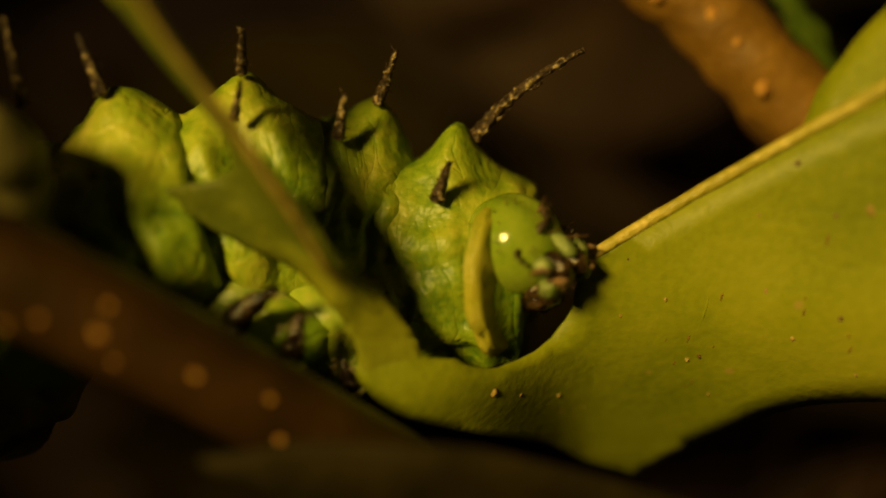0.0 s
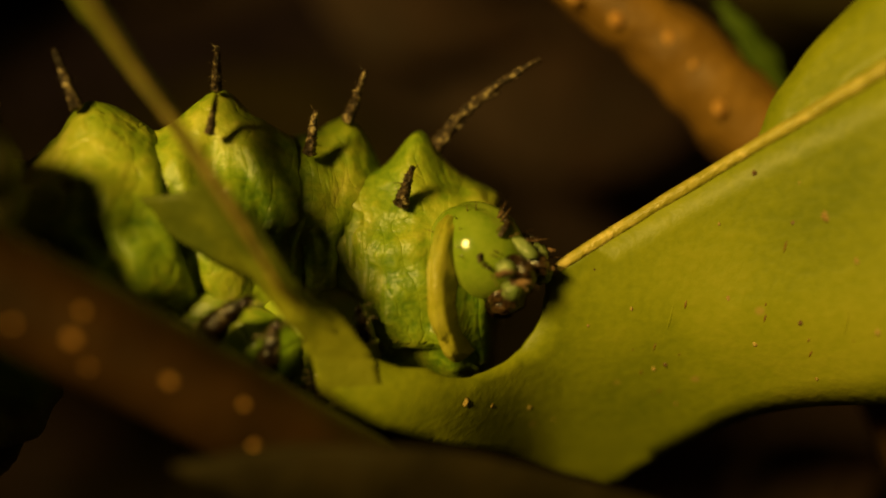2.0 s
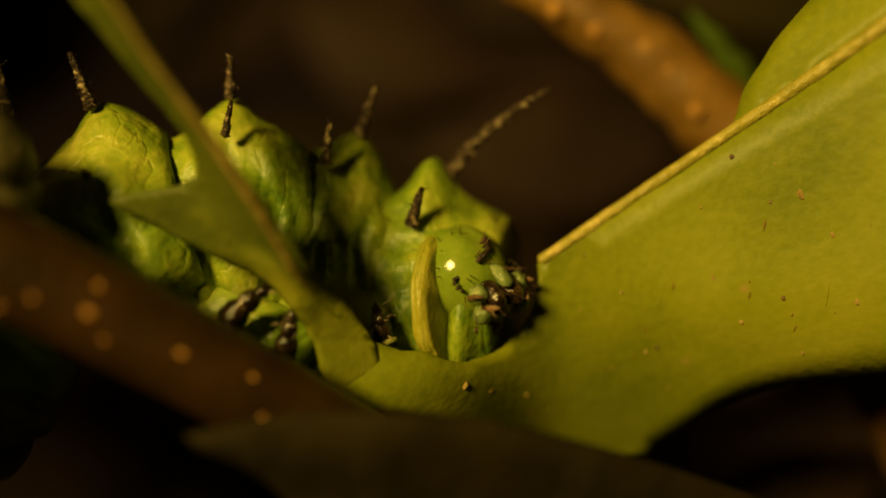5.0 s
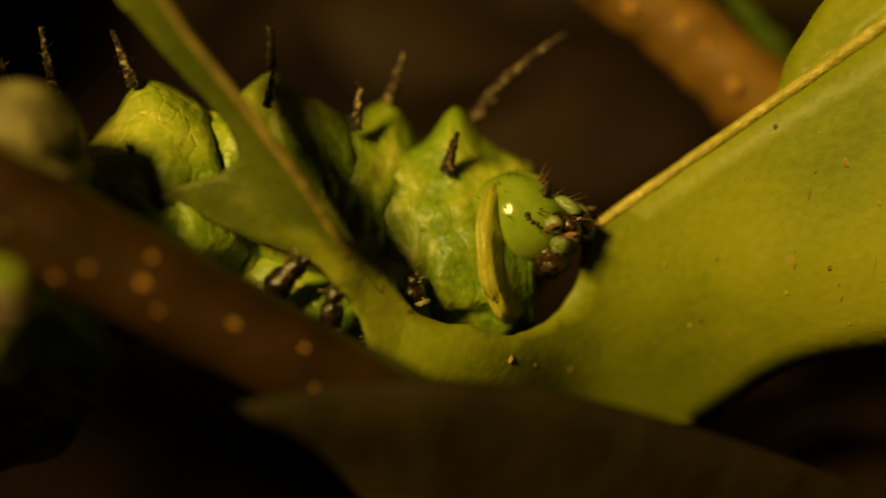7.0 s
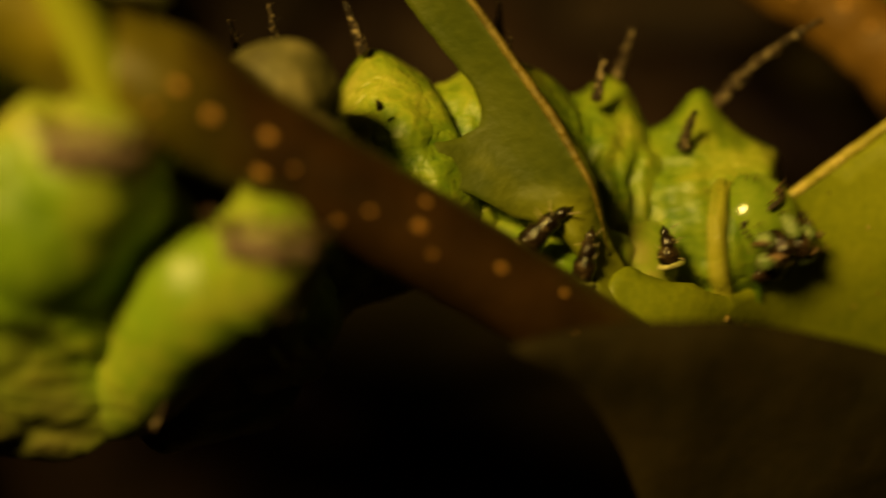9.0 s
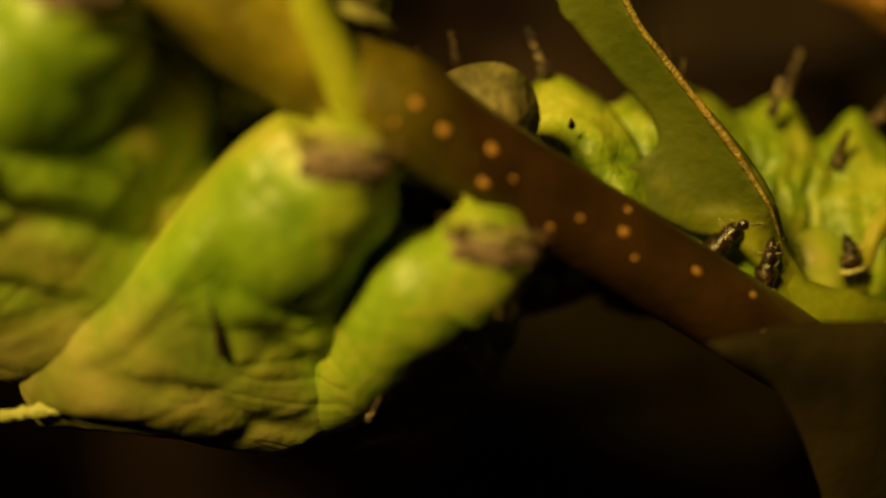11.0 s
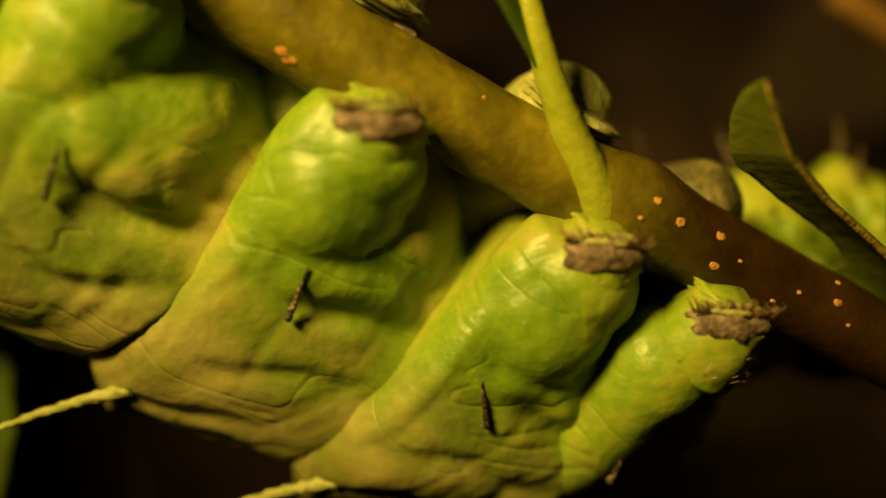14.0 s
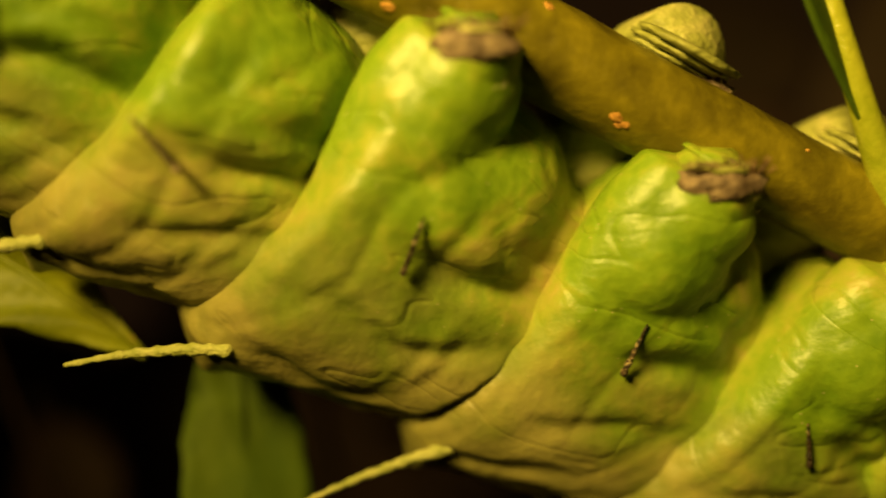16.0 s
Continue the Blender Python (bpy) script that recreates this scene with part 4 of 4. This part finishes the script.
def far_leaf(base, tip, width, mat, label, curve=0.3, face=(0, -1, 0.3), fold=0.25):
    """A pointed leaf from base to tip with a folded middle, in plan steps."""
    b, t = Vector(base), Vector(tip)
    ob = thing("leaf", W(*base), label, "leaf", "leaves behind")
    d = (t - b).normalized()
    f = Vector(face)
    f = (f - d * f.dot(d)).normalized()
    s = d.cross(f)
    bm = bmesh.new()
    rows = []
    L = (t - b).length
    for i in range(25):
        u = i / 24
        w = width * math.sin(math.pi * (0.03 + 0.97 * u) ** 0.75) ** 1.1 * (1 + 0.04 * math.sin(i * 2.1))
        rows.append([bm.verts.new(W(*(b + d * (L * u) + s * (w * k / 6) + f * (curve * L * 0.3 * math.sin(math.pi * u) - fold * abs(k) / 6 * w + 0.04 * math.sin(i * 0.9 + k))))) for k in range(-6, 7)])
    for a, c in zip(rows, rows[1:]):
        for k in range(12):
            bm.faces.new((a[k], a[k + 1], c[k + 1], c[k]))
    bl = part("blade", bm, mat, ob)
    so = bl.modifiers.new("thickness", "SOLIDIFY")
    so.thickness = 0.04 * U
    line = [(*(b + d * (L * u) + f * (curve * L * 0.3 * math.sin(math.pi * u) + 0.02)), 0.28 * fold * (1.2 - u)) for u in np.linspace(-0.15, 0.97, 20)]
    part("rib", tube(line, 8), mat, ob)
    foot = [tuple(b - d * (0.1 * L)), tuple(b - d * (0.2 * L) + Vector((0, 3, -1))), tuple(b + Vector((0, 8, -14))), (b.x, b.y + 10, -50), (b.x, b.y + 11, -100.5)]
    part("stalk", tube([(*p[:3], 0.03 + 0.03 * i / 8) for i, p in enumerate(spline(foot, 6))], 8), WITHER, ob)
    return ob


far_leaf((3.0, 14.0, 5.8), (8.5, 12.5, 3.4), 1.3, LEAF_SHADED, "green leaf behind the twig, darkened for shade")
far_leaf((4.1, 10.0, 1.9), (3.3, 9.9, 3.0), 0.17, LEAF_FAR, "small green leaf at the twig")
far_leaf((-13.4, 5.60, 2.75), (-10.46, 5.66, 0.62), 0.72, LEAF, "yellow-green leaf tip beside the caterpillar", face=(0.2, -0.9, 0.4))
far_leaf((-9.85, 6.5, 1.2), (-10.05, 7.0, -3.4), 0.60, LEAF_FAR, "upright green leaf behind the caterpillar's back", curve=0.1, face=(0.25, -0.9, 0.1), fold=0.06)
# leaves added as a backdrop, their near-black colour standing in for dim light
rnd = random.Random(21)
for i in range(44):
    x, y, z = rnd.uniform(-30, 18), rnd.uniform(19, 34), rnd.uniform(-11, 13)
    a = rnd.uniform(-0.6, 0.6) + (math.pi if rnd.random() < 0.5 else 0)
    L = rnd.uniform(8, 13)
    far_leaf((x, y, z), (x + L * math.cos(a), y + rnd.uniform(-1.5, 1.5), z + L * math.sin(a)), rnd.uniform(2.2, 3.6), rnd.choice((WITHER, WITHER, LEAF_SHADED, WITHER_DARK)), "near-black leaf added to fill the dark behind", face=(rnd.uniform(-0.4, 0.2), -0.9, rnd.uniform(0, 0.6)))
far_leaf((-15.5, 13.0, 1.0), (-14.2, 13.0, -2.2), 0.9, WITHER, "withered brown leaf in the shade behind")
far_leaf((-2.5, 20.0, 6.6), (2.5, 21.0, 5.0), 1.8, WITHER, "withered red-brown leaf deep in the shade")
far_leaf((-1.5, 8.8, -4.4), (-5.2, 9.6, -3.2), 0.5, LEAF_SHADED, "narrow leaf under the branch, darkened for shade")
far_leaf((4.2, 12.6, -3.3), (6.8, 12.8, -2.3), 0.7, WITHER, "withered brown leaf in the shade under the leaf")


# ---- what moves ----
BITES = [(0, 0.12), (0.4, 0.42), (0.7, 0.62), (1.0, 0.85), (1.3, 1.0), (1.5, 0.97), (1.6, 0.88), (1.75, 0.45), (1.9, 0.06), (2.2, 0.15), (2.6, 0.4), (3.0, 0.6), (3.4, 0.8),
         (3.8, 0.97), (4.15, 1.0), (4.3, 0.55), (4.45, 0.08), (5.0, 0.3), (5.6, 0.65), (6.1, 0.93), (6.5, 0.95), (6.65, 0.6), (6.77, 0.3), (6.9, 0.03), (7.1, 0.0), (7.5, 0.17),
         (7.9, 0.42), (8.2, 0.65), (8.5, 0.88), (8.8, 1.0), (8.9, 0.95), (9.0, 0.62), (9.1, 0.28), (9.2, 0.02), (9.6, 0.2), (10.4, 0.7), (10.9, 1.0), (11.2, 0.3), (11.4, 0.05),
         (12.2, 0.6), (12.8, 1.0), (13.1, 0.1), (13.9, 0.65), (14.5, 1.0), (14.8, 0.1), (15.4, 0.6), (16.0, 1.0)]


def facing(mouth, brow):
    z = -Vector(mouth).normalized()
    y = -Vector(brow)
    y = (y - z * y.dot(z)).normalized()
    return Matrix((y.cross(z), y, z)).transposed().to_quaternion()


# how far each part has swung from rest, in plan steps: seconds, x, y, z
SWAY_A1 = [(0, -0.227, -0.008, 0.009), (0.5, -0.221, -0.002, 0.023), (1, -0.21, 0.001, 0.025), (1.5, -0.192, 0.003, 0.028), (2, -0.216, -0, 0.035), (2.5, -0.217, -0.001, 0.051), (3, -0.205, -0.002, 0.067), (3.5, -0.196, -0.002, 0.071), (4, -0.187, -0.002, 0.064), (6.5, -0.178, -0.009, 0.105), (7, -0.2, -0.009, 0.103), (7.5, -0.17, -0.013, 0.123), (8, -0.163, -0.02, 0.139), (8.5, -0.165, -0.03, 0.159), (9, -0.103, -0.021, 0.148), (11.5, -0.001, -0.024, 0.137), (12, 0.01, -0.019, 0.123), (12.5, 0.017, -0.023, 0.124), (13, 0.067, -0.021, 0.115), (13.5, 0.08, -0.017, 0.098), (14, 0.105, -0.018, 0.105), (14.5, 0.11, -0.016, 0.105)]
SWAY_T3 = [(0, -0.167, 0.079, 0.095), (0.5, -0.151, 0.081, 0.105), (1, -0.124, 0.082, 0.092), (1.5, -0.097, 0.083, 0.083), (2, -0.146, 0.08, 0.109), (2.5, -0.134, 0.076, 0.114), (3, -0.109, 0.074, 0.113), (3.5, -0.078, 0.074, 0.093), (4, -0.07, 0.077, 0.072), (6.5, -0.027, 0.069, 0.117), (7, -0.061, 0.069, 0.147), (7.5, -0.039, 0.06, 0.168), (8, -0.018, 0.057, 0.175), (8.5, 0.025, 0.054, 0.197), (9, 0.122, 0.06, 0.166)]
SWAY_T2 = [(0, -0.207, 0.239, 0.114), (0.5, -0.183, 0.24, 0.092), (1, -0.136, 0.241, 0.06), (1.5, -0.108, 0.242, 0.042), (2, -0.209, 0.24, 0.114), (2.5, -0.202, 0.237, 0.105), (3, -0.146, 0.237, 0.074), (3.5, -0.103, 0.239, 0.033), (4, -0.085, 0.241, 0.001), (6.5, -0.046, 0.236, 0.048), (7, -0.165, 0.23, 0.122), (7.5, -0.116, 0.224, 0.14), (8, -0.046, 0.223, 0.128), (8.5, 0.015, 0.223, 0.126), (9, 0.146, 0.228, 0.11), (11.5, 0.375, 0.239, 0.133), (12.5, 0.352, 0.22, 0.231)]
SWAY_T1 = [(0, 0.102, 0.32, 0.093), (0.5, 0.139, 0.312, 0.039), (1, 0.198, 0.309, -0.032), (1.5, 0.199, 0.307, -0.066), (2, 0.04, 0.311, 0.165), (2.5, 0.065, 0.304, 0.131), (3, 0.138, 0.305, 0.054), (3.5, 0.207, 0.308, -0.021), (4, 0.213, 0.312, -0.075), (6.5, 0.253, 0.314, -0.05), (7, 0.078, 0.298, 0.189), (7.5, 0.163, 0.285, 0.19), (8, 0.283, 0.293, 0.144), (8.5, 0.386, 0.315, 0.096), (9, 0.546, 0.306, 0.095)]
SWAY_HEAD = [(0, 0.038, 0.006, 0.066), (0.5, 0.165, 0.002, 0.014), (1, 0.048, -0, 0.01), (1.5, -0.177, 0.002, 0.031), (2, -0.042, 0, 0.086), (2.5, 0.159, -0.005, 0.091), (3, 0.225, -0.005, 0.04), (3.5, 0.115, -0.002, 0.007), (4, -0.056, -0.001, 0.028), (6.5, 0.022, 0.016, -0.173), (7, -0.041, -0.013, 0.02), (7.5, 0.36, -0.009, -0.02), (8, 0.46, -0, -0.02), (8.5, 0.40, 0.002, -0.04), (9, 0.416, 0.003, 0.027)]


def swung(rows, t):
    """The swing at t; a part that is lost from view follows the first abdomen ring."""
    end = rows[-1][0]
    here = Vector([float(np.interp(t, [r[0] for r in rows], [r[k] for r in rows])) for k in (1, 2, 3)])
    if t > end and rows is not SWAY_A1:
        here += swung(SWAY_A1, t) - swung(SWAY_A1, end)
    return here


def motions():
    times = sorted({t for t, u in BITES} | {r[0] for r in SWAY_A1})
    bite = [(t, float(np.interp(t, *zip(*BITES)))) for t in times]
    up, down = facing((0.72, -0.30, -0.62), (0.45, -0.60, 0.65)), facing((-0.02, -0.22, -0.97), (0.10, -0.97, 0.2))
    p0, p1 = Vector((0.95, 7.94, 0.29)), Vector((0.65, 7.97, -0.15))
    side = Vector((-0.10, 0, -0.09))

    def head_at(t, u):
        return (p0.lerp(p1, u) + side * (4 * u * (1 - u)) + swung(SWAY_HEAD, t) - HEAD_AT) * U

    home = Vector(head.location)
    walk(head, [(t, Matrix.LocRotScale(home + head_at(t, u), up.slerp(down, u), None)) for t, u in bite])
    ring = Vector((0.24, -0.14, -0.06)).rotation_difference(Vector((0.33, -0.30, -0.55)))
    fold = Vector(seg_p.location)
    walk(seg_p, [(t, Matrix.LocRotScale(fold + head_at(t, u) + Vector((0.05, -0.02, -0.08)).lerp(Vector((-0.02, 0.04, 0.01)), u) * U, Matrix.Identity(3).to_quaternion().slerp(ring, u ** 4), None)) for t, u in bite])
    mid = Vector(seg_t1.location)
    walk(seg_t1, [(t, Matrix.LocRotScale(mid + swung(SWAY_T1, t) * U, Euler((0, radians(-13 * (0.9 - u)), radians(-28 * u))), None)) for t, u in bite])
    for seg, rows in ((seg_t2, SWAY_T2), (seg_t3, SWAY_T3), (seg_a1, SWAY_A1)):
        walk(seg, [(t, Matrix.Translation(swung(rows, t) * U)) for t in times])
    # the strip nods over its foot as the leaf is eaten: seconds, turn in degrees, shift, twist along its rib
    nod = [(0, (2.3, -0.2, 0.5), (0.093, 0.028, 0.07), -9), (0.5, (4.3, 1.6, 2.3), (0.051, -0.008, 0.042), -9), (1.5, (5.3, 3.7, -4.7), (-0.078, -0.02, -0.013), -9), (2.5, (7.2, 2.6, -5.1), (0.004, 0.004, -0.012), -9),
           (3.5, (8.3, 2.8, 1.2), (-0.002, -0.025, 0.011), -8), (6.5, (5.7, 1.6, 0.7), (-0.056, -0.011, -0.021), -3), (7.5, (0, 0, 0), (0, 0, 0), 0), (8.5, (-4.9, 2.5, 6.6), (-0.034, -0.006, -0.026), 6),
           (9, (-9.8, 3.2, 2.8), (-0.012, 0.022, -0.033), 6), (11.5, (2.9, -0.9, 0.8), (0.073, 0.022, -0.071), 0), (12.5, (22.6, -5.0, 1.4), (0.045, 0.025, -0.11), 0), (13.5, (28.7, -4.2, -2.9), (-0.021, 0.023, -0.16), 0),
           (14.5, (37.9, -3.7, -10.8), (-0.02, 0.011, -0.14), 0), (16, (44, -3, -9), (-0.02, 0.01, -0.14), 0)]
    base = Vector(strip.location)
    walk(strip, [(t, Matrix.LocRotScale(base + Vector(d) * U, Matrix.Rotation(radians(Vector(w).length), 3, Vector(w) if any(w) else Vector((1, 0, 0))).to_quaternion() @ Matrix.Rotation(radians(a), 3, Vector((-0.47, -0.29, 0.83))).to_quaternion(), None)) for t, w, d, a in nod])


motions()
